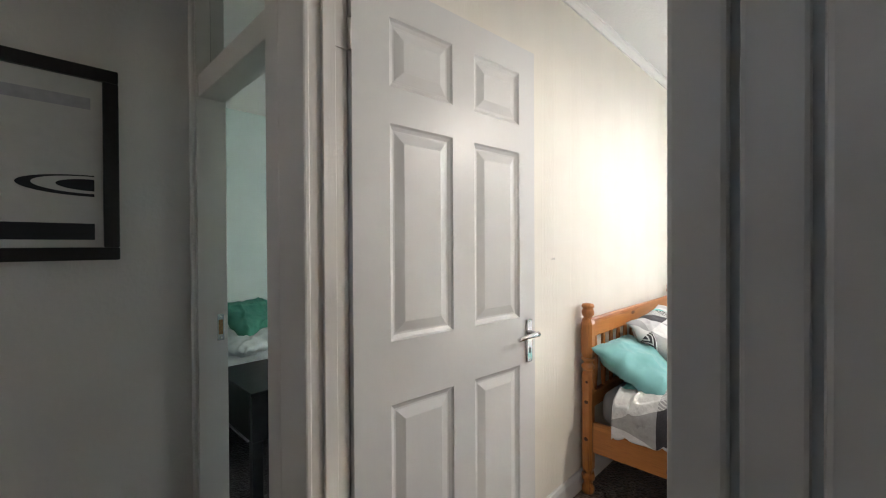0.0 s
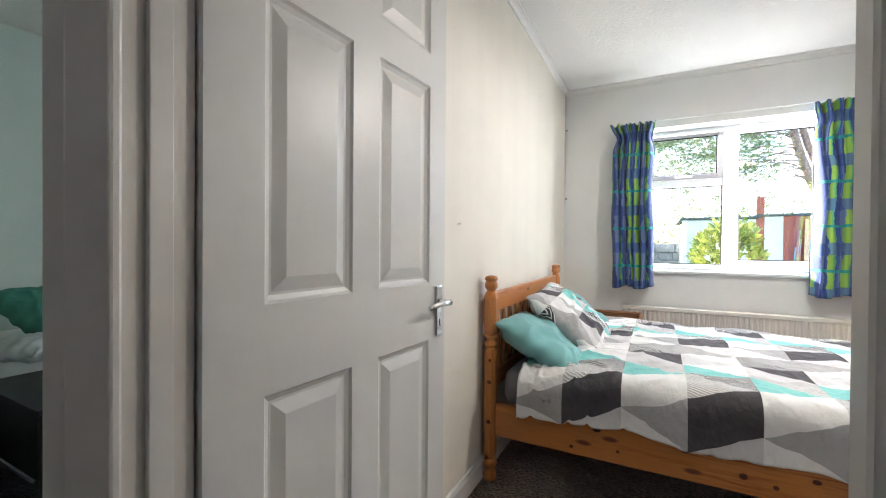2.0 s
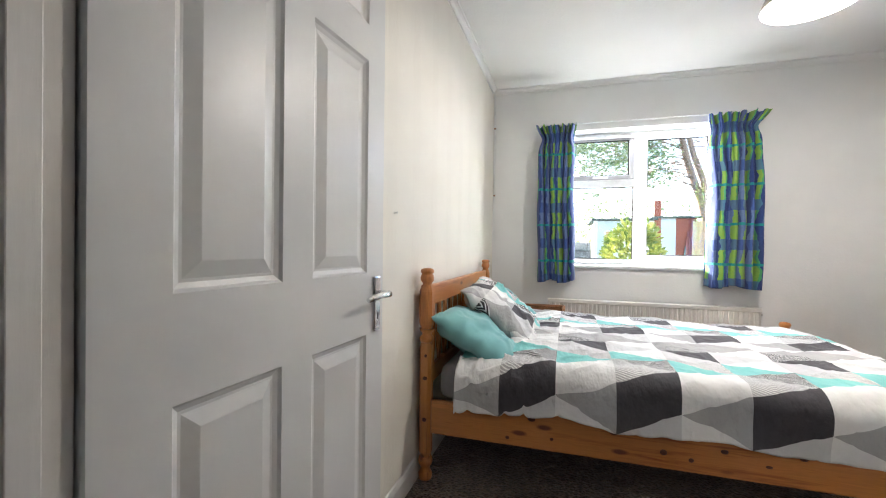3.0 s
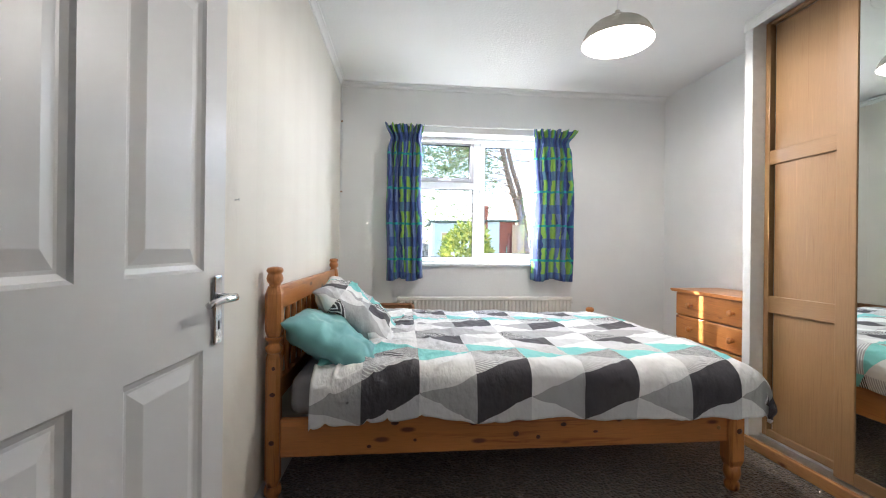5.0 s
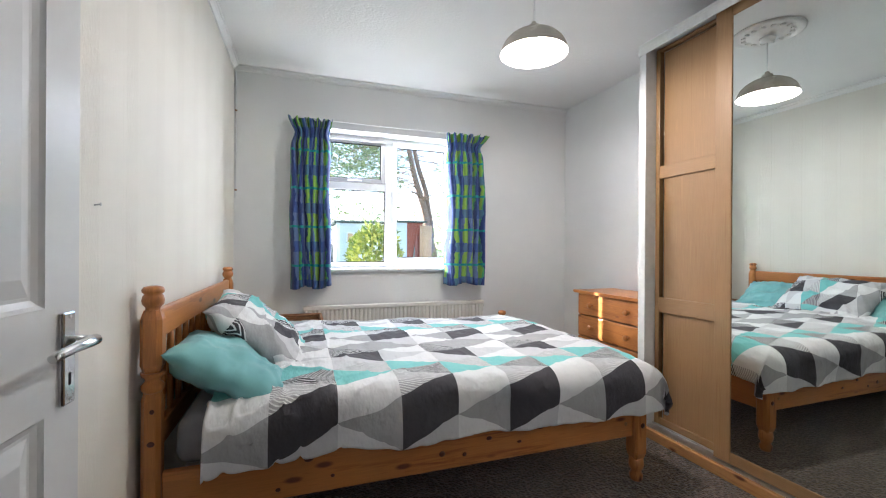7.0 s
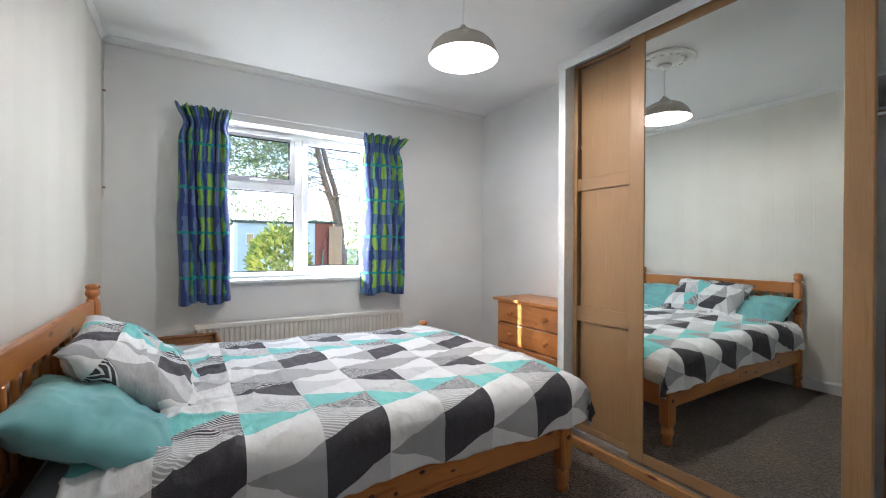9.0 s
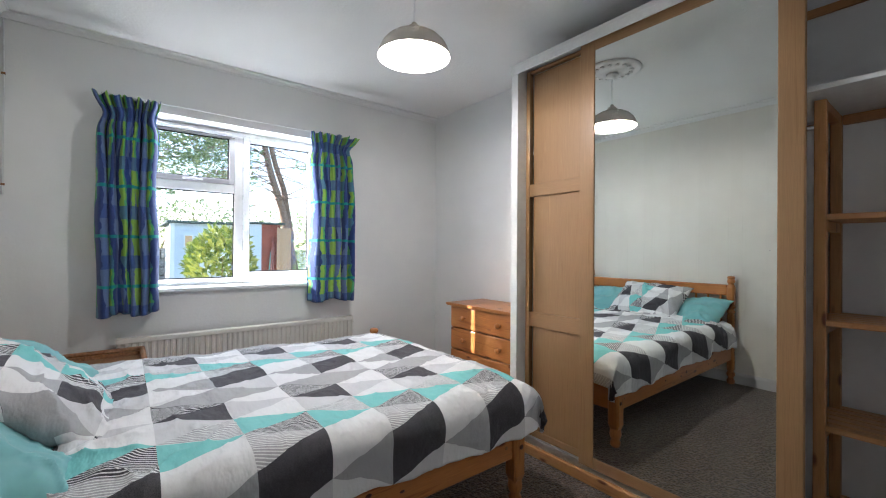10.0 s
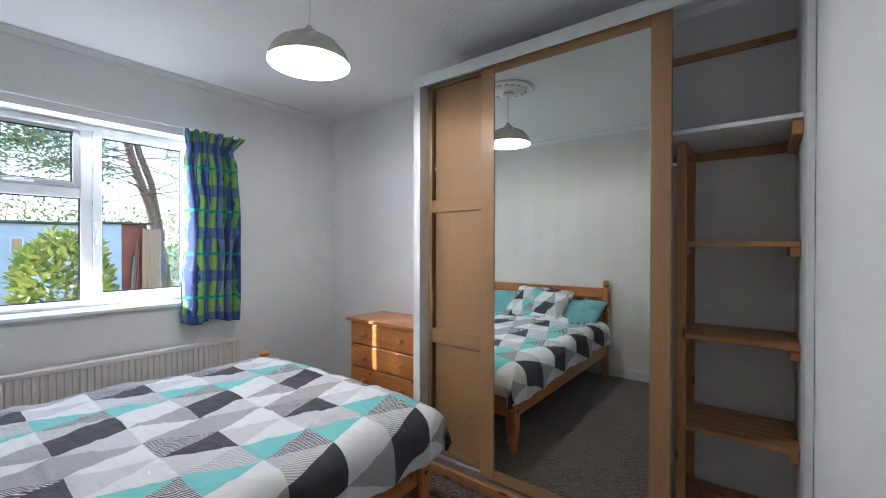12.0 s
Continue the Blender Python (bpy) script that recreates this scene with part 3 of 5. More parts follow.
def strike_plate(label, x, side, y, z):
    t = thing("strike_plate", label, "latch plate", (x, y, z))
    part("plate", boxes((min(x, x + side * 0.003), max(x, x + side * 0.003), y - 0.014, y + 0.014, z - 0.055, z + 0.055, 0.001)), M_CHROME, t)
    part("recess", boxes((min(x + side * 0.001, x + side * 0.0045), max(x + side * 0.001, x + side * 0.0045), y - 0.008, y + 0.008, z - 0.030, z + 0.032, 0.001)), M_BRASS, t, "rust-stained latch hole")
    for s in (-0.044, 0.044):
        part("screw", lathe([(0.004, 0), (0.004, 0.0012), (0.002, 0.002)], pose(x + side * 0.003, y, z + s, 0, 90 * side, 0), 10), M_STEEL, t)


strike_plate("chrome latch plate on the white door lining", SIDE_L, 1, 1.105, 0.900)
strike_plate("chrome latch plate on the bedroom door lining", DOOR_R, -1, 1.034, 0.80)


# ---- panelled bedroom door, open against the wall ----
def panel_door():
    x_f, x_b, y0, y1, zb, zt = -1.088, -1.124, 1.137, 1.935, 0.012, 1.990
    cols = [(1.256, 1.499), (1.598, 1.841)]
    rows = [(0.19, 0.786), (0.968, 1.589), (1.694, 1.888)]
    d = tagged(new("door_1", mesh_of("door_1", boxes((x_b, x_f - 0.012, y0, y1, zb, zt)), M_GLOSS)), "white gloss six-panel door, standing open", "door", kind="structure")
    ys = [y0, cols[0][0], cols[0][1], cols[1][0], cols[1][1], y1]
    zs = [zb, rows[0][0], rows[0][1], rows[1][0], rows[1][1], rows[2][0], rows[2][1], zt]
    bm = bmesh.new()
    for i in (0, 2, 4):                                   # stiles and the middle muntin
        add_box(bm, x_f - 0.0118, x_f, ys[i], ys[i + 1], zb, zt)
    for c in cols:                                        # rails
        for i in (0, 2, 4, 6):
            add_box(bm, x_f - 0.0118, x_f, c[0], c[1], zs[i], zs[i + 1])
    part("stile_and_rail_face", bm, M_GLOSS, d)
    for c in cols:
        for r in rows:
            bm = bmesh.new()
            rings = []
            for inset, x in ((0.0, x_f - 0.0005), (0.006, x_f - 0.006), (0.016, x_f - 0.0105), (0.022, x_f - 0.0105), (0.050, x_f - 0.002), (0.052, x_f - 0.0015)):
                rings.append([bm.verts.new((x, yy, zz)) for yy, zz in ((c[0] + inset, r[0] + inset), (c[1] - inset, r[0] + inset), (c[1] - inset, r[1] - inset), (c[0] + inset, r[1] - inset))])
            for a, b in zip(rings, rings[1:]):
                for k in range(4):
                    bm.faces.new((a[k], a[(k + 1) % 4], b[(k + 1) % 4], b[k]))
            bm.faces.new(rings[-1])
            part("panel", bm, M_GLOSS, d)
    h = part("door_handle", boxes((x_f, x_f + 0.009, 1.874, 1.910, 0.790, 0.956, 0.004)), M_CHROME, d, "polished chrome lever handle")
    bm = tube([(x_f + 0.008, 1.892, 0.903), (x_f + 0.035, 1.892, 0.903), (x_f + 0.047, 1.886, 0.903)], 0.010, 12)
    add_tube(bm, [(x_f + 0.045, 1.896, 0.903), (x_f + 0.050, 1.869, 0.904), (x_f + 0.052, 1.829, 0.905), (x_f + 0.049, 1.789, 0.901), (x_f + 0.046, 1.776, 0.897)], 0.0105, 12, 0.0075)
    part("lever", bm, M_CHROME, h)
    part("keyhole", boxes((x_f + 0.0085, x_f + 0.0102, 1.889, 1.895, 0.825, 0.847, 0.001)), M_INK, h)
    for z in (0.800, 0.947):
        part("screw", lathe([(0.0035, 0), (0.003, 0.0012)], pose(x_f + 0.009, 1.892, z, 0, 90, 0), 10), M_STEEL, h)
    for z in (0.22, 1.80):
        k = part("hinge", tube([(-1.091, 1.132, z - 0.04), (-1.091, 1.132, z + 0.04)], 0.006, 10), M_STEEL, d, "painted steel butt hinge")
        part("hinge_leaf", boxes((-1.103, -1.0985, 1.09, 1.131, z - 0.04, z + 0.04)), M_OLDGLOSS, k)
    hinge = Vector((-1.105, 1.137, 0.0))                  # stands a few degrees off the wall
    d.matrix_basis = Matrix.Translation(hinge) @ pose(0, 0, 0, 0, 0, -4.0) @ Matrix.Translation(-hinge)
    return d


panel_door()


# ---- window ----
def frame_ring(bm, x0, x1, z0, z1, w, y0, y1, bevel=0.006):
    add_box(bm, x0, x0 + w, y0, y1, z0, z1, bevel)
    add_box(bm, x1 - w, x1, y0, y1, z0, z1, bevel)
    add_box(bm, x0 + w, x1 - w, y0 + 0.001, y1 - 0.001, z0, z0 + w, bevel)
    add_box(bm, x0 + w, x1 - w, y0 + 0.001, y1 - 0.001, z1 - w, z1, bevel)


def bedroom_window():
    x0, x1, z0, z1 = WIN
    w = tagged(new("window_1", mesh_of("window_1", boxes((x0, x1, 4.640, 4.685, z0 - 0.026, z0)), M_UPVC)), "white double-glazed casement window", "window", kind="structure")
    bm = bmesh.new()
    frame_ring(bm, x0, x1, z0, z1, 0.045, 4.580, 4.640)
    add_box(bm, 0.056, 0.116, 4.580, 4.640, z0 + 0.045, z1 - 0.045, 0.006)
    add_box(bm, x0 + 0.045, 0.056, 4.581, 4.639, 1.578, 1.640, 0.006)
    part("window_frame", bm, M_UPVC, w)
    bm = bmesh.new()
    frame_ring(bm, x0 + 0.045, 0.056, 1.640, z1 - 0.026, 0.036, 4.565, 4.620)
    s = part("top_sash", bm, M_SHADED_SASH, w, "white top-hung sash, coloured grey as in shade")
    part("sash_handle", boxes((-0.275, -0.150, 4.553, 4.565, 1.650, 1.664, 0.004), (-0.230, -0.190, 4.545, 4.555, 1.650, 1.668, 0.004)), M_UPVC, s, "white casement handle")
    bm = bmesh.new()
    add_tube(bm, [(x0 + 0.05, 4.557, 2.004), (0.048, 4.557, 2.004)], 0.011, 10)
    add_box(bm, 0.030, 0.052, 4.545, 4.567, 1.990, 2.018, 0.003)
    part("trickle_vent", bm, M_UPVC, s)
    bm = bmesh.new()
    frame_ring(bm, 0.116, x1 - 0.045, z0 + 0.040, z1 - 0.026, 0.044, 4.565, 4.620)
    s2 = part("side_sash", bm, M_UPVC, w, "white side-hung sash")
    h = part("sash_handle", boxes((0.112, 0.134, 4.557, 4.567, 1.365, 1.455, 0.004)), M_UPVC, s2, "white lever handle")
    add = tube([(0.123, 4.560, 1.425), (0.123, 4.537, 1.420), (0.125, 4.533, 1.385), (0.127, 4.535, 1.300)], 0.008, 10, 0.006)
    part("lever", add, M_UPVC, h)
    for name, a in (("pane", (x0 + 0.081, 0.020, 1.676, z1 - 0.062)), ("pane", (x0 + 0.045, 0.056, z0 + 0.045, 1.578)), ("pane", (0.160, x1 - 0.089, z0 + 0.084, z1 - 0.070))):
        p = part(name, boxes((a[0], a[1], 4.603, 4.607, a[2], a[3])), M_GLASS, w)
        p.visible_shadow = False
        bm = bmesh.new()
        frame_ring(bm, a[0] - 0.001, a[1] + 0.001, a[2] - 0.001, a[3] + 0.001, 0.008, 4.592, 4.602, 0.0)
        part("gasket", bm, M_GASKET, w)
    sill = [(4.577, z0), (4.577, z0 - 0.026), (4.377, z0 - 0.026), (4.371, z0 - 0.020), (4.371, z0 - 0.006), (4.377, z0)]
    bm = bmesh.new()
    add_prism(bm, sill, 0, x0 - 0.03, x1 + 0.03)
    part("window_sill", bm, M_UPVC, w, "glossy white window board")


bedroom_window()


# ---- radiator ----
def radiator():
    x0, x1, z0, z1, yf, yb = -0.625, 0.895, 0.190, 0.618, 4.310, 4.360
    t = thing("radiator", "cream ribbed panel radiator under the window", "radiator", (0.1, 4.335, 0.0))
    pts = [(x0, yb)]
    n, pitch = 46, (x1 - x0 - 0.02) / 46
    for i in range(n):
        a = x0 + 0.01 + i * pitch
        pts += [(a, yf), (a + 0.42 * pitch, yf), (a + 0.54 * pitch, yf + 0.011), (a + 0.88 * pitch, yf + 0.011)]
    pts += [(x1 - 0.01, yf), (x1, yf + 0.006), (x1, yb)]
    bm = prism(pts, 2, z0 + 0.03, z1 - 0.03)
    part("ribbed_panel", bm, M_RAD, t)
    part("top_grille", boxes((x0 - 0.004, x1 + 0.004, yf - 0.004, yb + 0.004, z1 - 0.032, z1, 0.006)), M_RAD, t)
    part("bottom_edge", boxes((x0, x1, yf, yb, z0, z0 + 0.032, 0.006)), M_RAD, t)
    for x in (x0 + 0.2, x1 - 0.2):
        part("wall_bracket", boxes((x - 0.02, x + 0.02, yb, NORTH, z0 + 0.1, z1 - 0.1)), M_RAD, t)
    v = part("valve", lathe([(0.016, 0), (0.02, 0.01), (0.02, 0.05), (0.014, 0.06)], pose(x1 + 0.03, 4.335, 0.20), 16), M_UPVC, t, "white radiator valve")
    part("pipe", tube([(x1 + 0.03, 4.335, 0.0), (x1 + 0.03, 4.335, 0.21)], 0.0075, 10), M_STEEL, v)
    part("bleed_plug", tube([(x1 - 0.001, 4.335, z1 - 0.05), (x1 + 0.012, 4.335, z1 - 0.05)], 0.009, 10), M_STEEL, t)


radiator()


# ---- curtains ----
def curtain(label, x0, x1, lean, seed):
    rng = random.Random(seed)
    t = thing("curtain", label, "curtain", ((x0 + x1) / 2, 4.325, 0.78), "window curtains")
    nu, nv = 150, 60
    cloth = 0.95
    bm = bmesh.new()
    uvl = bm.loops.layers.uv.new("UVMap")
    ph = [rng.uniform(0, 6.28) for _ in range(8)]
    z_top, z_bot = 2.066, 0.770
    grid, uv = [], []
    for j in range(nv + 1):
        g = j / nv
        z = z_top + (z_bot - z_top) * g
        head = max(0.0, 1 - g / 0.075)
        pinch = math.exp(-((g - 0.085) / 0.045) ** 2)
        spread = 1.0 + 0.03 * math.sin(3 * g + ph[0]) + 0.02 * head - 0.15 * pinch - 0.06 * math.exp(-((g - 0.42) / 0.2) ** 2)
        row = []
        for i in range(nu + 1):
            s = i / nu
            ss = s + 0.020 * math.sin(5 * s * 6.28 + ph[1] + 1.5 * g) + 0.012 * math.sin(2.3 * g * 6.28 + ph[2] + 9 * s)
            mid = (x0 + x1) / 2 + lean * (0.5 - abs(g - 0.35)) * 0.03
            x = mid + (ss - 0.5) * (x1 - x0) * spread
            wander = 0.9 * math.sin(2.1 * g + ph[4]) + 0.5 * math.sin(5.2 * g + 7 * s + ph[6])
            base = math.sin(7.0 * 2 * math.pi * s + ph[3] + wander)
            fold = math.copysign(abs(base) ** 0.6, base)
            fold += 0.35 * math.sin(13.0 * 2 * math.pi * s + ph[2] + 1.4 * wander)
            fine = math.sin(15.0 * 2 * math.pi * s + ph[5] + 2 * math.sin(9 * s))
            amp = 0.032 + 0.040 * min(1, g * 1.5)
            y = 4.310 + amp * fold * (1 - 0.6 * pinch) + 0.013 * fine * (head + 0.7 * pinch) + 0.004 * math.sin(11 * g + 4 * s + ph[6])
            y -= 0.022 * head
            edge = max(0.0, 1 - (s if lean > 0 else 1 - s) / 0.12)
            y += (4.350 - y) * edge * (1 - head)
            zz = z + head * (0.006 * fine + 0.006 * math.sin(31 * s + ph[0])) + 0.014 * math.sin(9 * s + ph[7]) * max(0, g - 0.9) * 10
            x += 0.021 * math.cos(7.0 * 2 * math.pi * s + ph[3] + wander) * min(1, g * 2) * (1 - edge)
            x += 0.060 * lean * head * max(0.0, (s if lean > 0 else 1 - s) - 0.4)
            row.append(bm.verts.new((x, y, zz)))
        grid.append(row)
    for j in range(nv):
        for i in range(nu):
            f = bm.faces.new((grid[j][i], grid[j][i + 1], grid[j + 1][i + 1], grid[j + 1][i]))
            f.smooth = True
            for lp, (a, b) in zip(f.loops, ((i, j), (i + 1, j), (i + 1, j + 1), (i, j + 1))):
                lp[uvl].uv = (a / nu * cloth + seed * 0.037, 1.35 * (1 - b / nv))
    ob = part("cloth", bm, M_PLAID, t)
    so = ob.modifiers.new("thick", "SOLIDIFY")
    so.thickness = 0.003
    for k in range(9):
        x = x0 + (x1 - x0) * (0.04 + 0.92 * k / 8)
        part("curtain_hook", tube([(x, 4.342, 2.04), (x, 4.342, 2.080), (x + 0.004, 4.352, 2.088)], 0.0028, 6), M_UPVC, t)


curtain("blue and lime checked cotton curtain, drawn back", -0.697, -0.412, -1, 3)
curtain("blue and lime checked curtain with gathered heading", 0.532, 0.876, 1, 11)
rod = thing("curtain_wire", "thin white curtain wire over the window", "curtain rail", (0.08, 4.355, 2.085))
part("wire", tube([(-0.70, 4.352, 2.085), (0.08, 4.352, 2.080), (0.87, 4.352, 2.085)], 0.0035, 8), M_UPVC, rod)
for x in (-0.70, 0.87):
    part("wire_hook", tube([(x, 4.352, 2.085), (x, NORTH, 2.085)], 0.004, 8), M_STEEL, rod)


# ---- pine bed ----
def post_profile(h):
    return [(0.024, 0.0), (0.030, 0.008), (0.031, 0.03), (0.022, 0.045), (0.021, 0.06), (0.030, 0.07), (0.033, 0.085), (0.028, 0.105)]


def square_post(x, y, z0, z1, w, material, cut=0.012):
    c = w / 2
    pts = [(x - c + cut, y - c), (x + c - cut, y - c), (x + c, y - c + cut), (x + c, y + c - cut), (x + c - cut, y + c), (x - c + cut, y + c), (x - c, y + c - cut), (x - c, y - c + cut)]
    bm = bmesh.new()
    rings = []
    for s, z in ((0.72, z0), (1.0, z0 + 0.03), (1.0, z1 - 0.03), (0.72, z1)):
        rings.append([bm.verts.new((x + (a - x) * s, y + (b - y) * s, z)) for a, b in pts])
    for a, b in zip(rings, rings[1:]):
        for k in range(8):
            bm.faces.new((a[k], a[(k + 1) % 8], b[(k + 1) % 8], b[k]))
    bm.faces.new(rings[0][::-1])
    bm.faces.new(rings[-1])
    return bm


BED_X0, BED_X1, BED_Y0, BED_Y1 = -1.077, 0.846, 2.494, 3.859


def bed():
    t = thing("bed", "orange lacquered pine double bed frame with turned posts", "bed", (-0.12, 3.17, 0.0))
    for y in (BED_Y0, BED_Y1):
        bm = square_post(BED_X0, y, 0.10, 0.625, 0.054, M_PINE_Z)
        add_lathe(bm, post_profile(0), pose(BED_X0, y, 0), 20)
        add_lathe(bm, [(0.024, 0.615), (0.032, 0.628), (0.032, 0.640), (0.022, 0.650), (0.021, 0.658), (0.031, 0.668), (0.034, 0.68)], pose(BED_X0, y, 0), 20)
        b2 = square_post(BED_X0, y, 0.675, 0.875, 0.060, M_PINE_Z)
        me = bpy.data.meshes.new("tmp")
        b2.to_mesh(me), b2.free()
        bm.from_mesh(me)
        bpy.data.meshes.remove(me)
        add_lathe(bm, [(0.024, 0.87), (0.020, 0.878), (0.022, 0.884), (0.029, 0.893), (0.031, 0.905), (0.028, 0.918), (0.024, 0.924), (0.030, 0.930), (0.031, 0.938), (0.026, 0.946), (0.012, 0.950)], pose(BED_X0, y, 0), 20)
        part("head_post", bm, M_PINE_Z, t)
    a, b = BED_Y0 + 0.03, BED_Y1 - 0.03
    part("top_rail", boxes((BED_X0 - 0.013, BED_X0 + 0.013, a, b, 0.775, 0.872, 0.008)), M_PINE_Y, t)
    part("lower_head_rail", boxes((BED_X0 - 0.013, BED_X0 + 0.013, a, b, 0.42, 0.50, 0.006)), M_PINE_Y, t)
    for k in range(13):
        y = a + (b - a) * (k + 0.5) / 13
        part("spindle", lathe([(0.009, 0.495), (0.010, 0.52), (0.015, 0.60), (0.016, 0.64), (0.013, 0.70), (0.010, 0.76), (0.009, 0.782)], pose(BED_X0, y, 0), 12), M_PINE_Z, t)
    for y in (BED_Y0, BED_Y1):
        part("side_rail", boxes((BED_X0 + 0.028, BED_X1 - 0.03, y - 0.014, y + 0.014, 0.213, 0.362, 0.006)), M_PINE_X, t, "pine side rail with dark knots")
        bm = square_post(BED_X1, y, 0.105, 0.50 if y < 3 else 0.555, 0.070, M_PINE_Z, 0.010)
        add_lathe(bm, [(0.022, 0.0), (0.029, 0.010), (0.030, 0.030), (0.022, 0.044), (0.030, 0.056), (0.034, 0.075), (0.030, 0.11)], pose(BED_X1, y, 0), 20)
        if y > 3:
            add_lathe(bm, [(0.022, 0.55), (0.020, 0.556), (0.030, 0.566), (0.032, 0.578), (0.026, 0.590), (0.012, 0.594)], pose(BED_X1, y, 0), 20)
        part("foot_post", bm, M_PINE_Z, t)
        for x in (BED_X1 - 0.055,):
            for z in (0.275, 0.325):
                part("bolt_plug", lathe([(0.008, 0), (0.008, 0.002), (0.005, 0.003)], pose(x - 0.02, y - 0.014, z, 90, 0, 0), 12), M_BRASS, t)
    part("foot_rail", boxes((BED_X1 - 0.013, BED_X1 + 0.013, BED_Y0 + 0.03, BED_Y1 - 0.03, 0.213, 0.40, 0.006)), M_PINE_Y, t)
    for k in range(11):
        x = -0.94 + 0.168 * k
        part("bed_slat", boxes((x, x + 0.07, BED_Y0 + 0.014, BED_Y1 - 0.014, 0.335, 0.352)), M_PINE_Y, t)


bed()


def knots(at, rng, count, spread, axis):
    """Dark oval knots lying flush in a pine face that looks along -y."""
    for _ in range(count):
        x, z = at[0] + rng.uniform(-1, 1) * spread[0], at[2] + rng.uniform(-1, 1) * spread[1]
        a = rng.uniform(0.007, 0.013)
        bm = lathe([(a, 0.0), (a, 0.0012), (a * 0.4, 0.0016)], pose(x, at[1], z, 90, 0, 0) @ Matrix.Diagonal((rng.uniform(0.8, 1.5), rng.uniform(0.7, 1.1), 1.0, 1.0)), 14)
        part("knot", bm, M_KNOT, axis, "dark brown knot")


frame_ob = bpy.data.objects["bed"]
knots((-0.55, BED_Y0 - 0.0135, 0.290), random.Random(4), 4, (0.30, 0.055), frame_ob)
knots((0.25, BED_Y0 - 0.0135, 0.290), random.Random(9), 6, (0.40, 0.055), frame_ob)
knots((BED_X0, BED_Y0 - 0.0265, 0.40), random.Random(2), 3, (0.006, 0.18), frame_ob)
knots((BED_X1, BED_Y0 - 0.0345, 0.27), random.Random(6), 2, (0.012, 0.09), frame_ob)


def mattress():
    bm = bmesh.new()
    add_box(bm, -1.025, 0.785, 2.515, 3.838, 0.353, 0.515, 0.045, None, 4)
    for v in bm.verts:
        v.co += 0.006 * noise.noise_vector(v.co * 6)
    t = tagged(new("mattress", mesh_of("mattress", bm, M_SHEET, True)), "mattress under a dark grey fitted sheet", "mattress")
    return t


mattress()


def bend(l, r):
    """How far out and down a cloth goes that is led l past a round edge of radius r."""
    if l <= 0:
        return 0.0, 0.0
    q = r * math.pi / 2
    if l < q:
        return r * math.sin(l / r), r * (1 - math.cos(l / r))
    return r, r + (l - q)


def duvet():
    bm = bmesh.new()
    uvl = bm.loops.layers.uv.new("UVMap")
    nu, nv = 260, 230
    xa, xb, ya, yb = -0.925, 1.10, 2.25, 4.05
    grid = []
    for i in range(nu + 1):
        u = xa + (xb - xa) * i / nu
        row = []
        for j in range(nv + 1):
            v = ya + (yb - ya) * j / nv
            hem = 0.02 * noise.noise(Vector((u * 3, 7.7, 0)))
            vv = v - hem * max(0.0, (2.45 - v) / 0.2)
            ex, ey0, ey1 = 0.81, 2.505, 3.848
            ox, dx = bend(u - ex, 0.17)
            oy0, dy0 = bend(ey0 - vv, 0.085)
            oy1, dy1 = bend(vv - ey1, 0.085)
            x = min(u, ex) + ox
            y = min(max(vv, ey0), ey1) - oy0 + oy1
            top = 0.572 + 0.016 * math.sin(math.pi * (v - 2.45) / 1.4) + 0.012 * math.cos(2.2 * (u + 0.9))
            top -= 0.03 * max(0, (-0.56 - u) / 0.36)
            dy = dy0 + dy1
            z = top - max(dx, dy) - 0.28 * min(dx, dy)
            x -= 0.12 * min(dx, dy)
            y += 0.10 * min(dx, dy0) - 0.10 * min(dx, dy1)
            n1 = noise.noise(Vector((u * 2.6, v * 3.1, 0.3)))
            n2 = noise.noise(Vector((u * 7.5 + 3, v * 4.0, 1.3)))
            n3 = noise.noise(Vector((u * 15 + v * 6, v * 3.0 - u * 4, 4.1)))
            ridge = 1 - abs(noise.noise(Vector((u * 9 - v * 5, v * 7 + u * 3, 2.2)))) * 2
            head = max(0.0, min(1.0, (-0.25 - u) / 0.5))
            z += 0.016 * n1 + 0.010 * n2 + 0.005 * n3 + 0.013 * head * max(0, ridge) ** 4 + 0.005 * max(0, ridge) ** 5
            hang = min(1.0, dy / 0.15)
            y += (0.014 * math.sin(8 * u + 2.2 * n1) + 0.014 * n2 + 0.006 * n3) * hang * (1 if v < 3.2 else -1)
            x += (0.014 * n2 + 0.010 * math.sin(9 * v)) * min(1.0, dx / 0.15)
            row.append(bm.verts.new((x, y, z)))
        grid.append(row)
    for i in range(nu):
        for j in range(nv):
            f = bm.faces.new((grid[i][j], grid[i + 1][j], grid[i + 1][j + 1], grid[i][j + 1]))
            f.smooth = True
            for lp, (a, b) in zip(f.loops, ((i, j), (i + 1, j), (i + 1, j + 1), (i, j + 1))):
                lp[uvl].uv = (xa + (xb - xa) * a / nu + 4, ya + (yb - ya) * b / nv)
    ob = tagged(new("duvet", mesh_of("duvet", bm, M_DUVET)), "white, grey and turquoise geometric-print duvet spread over the bed", "duvet")
    so = ob.modifiers.new("thick", "SOLIDIFY")
    so.thickness, so.offset = 0.016, -1
    return ob


duvet()


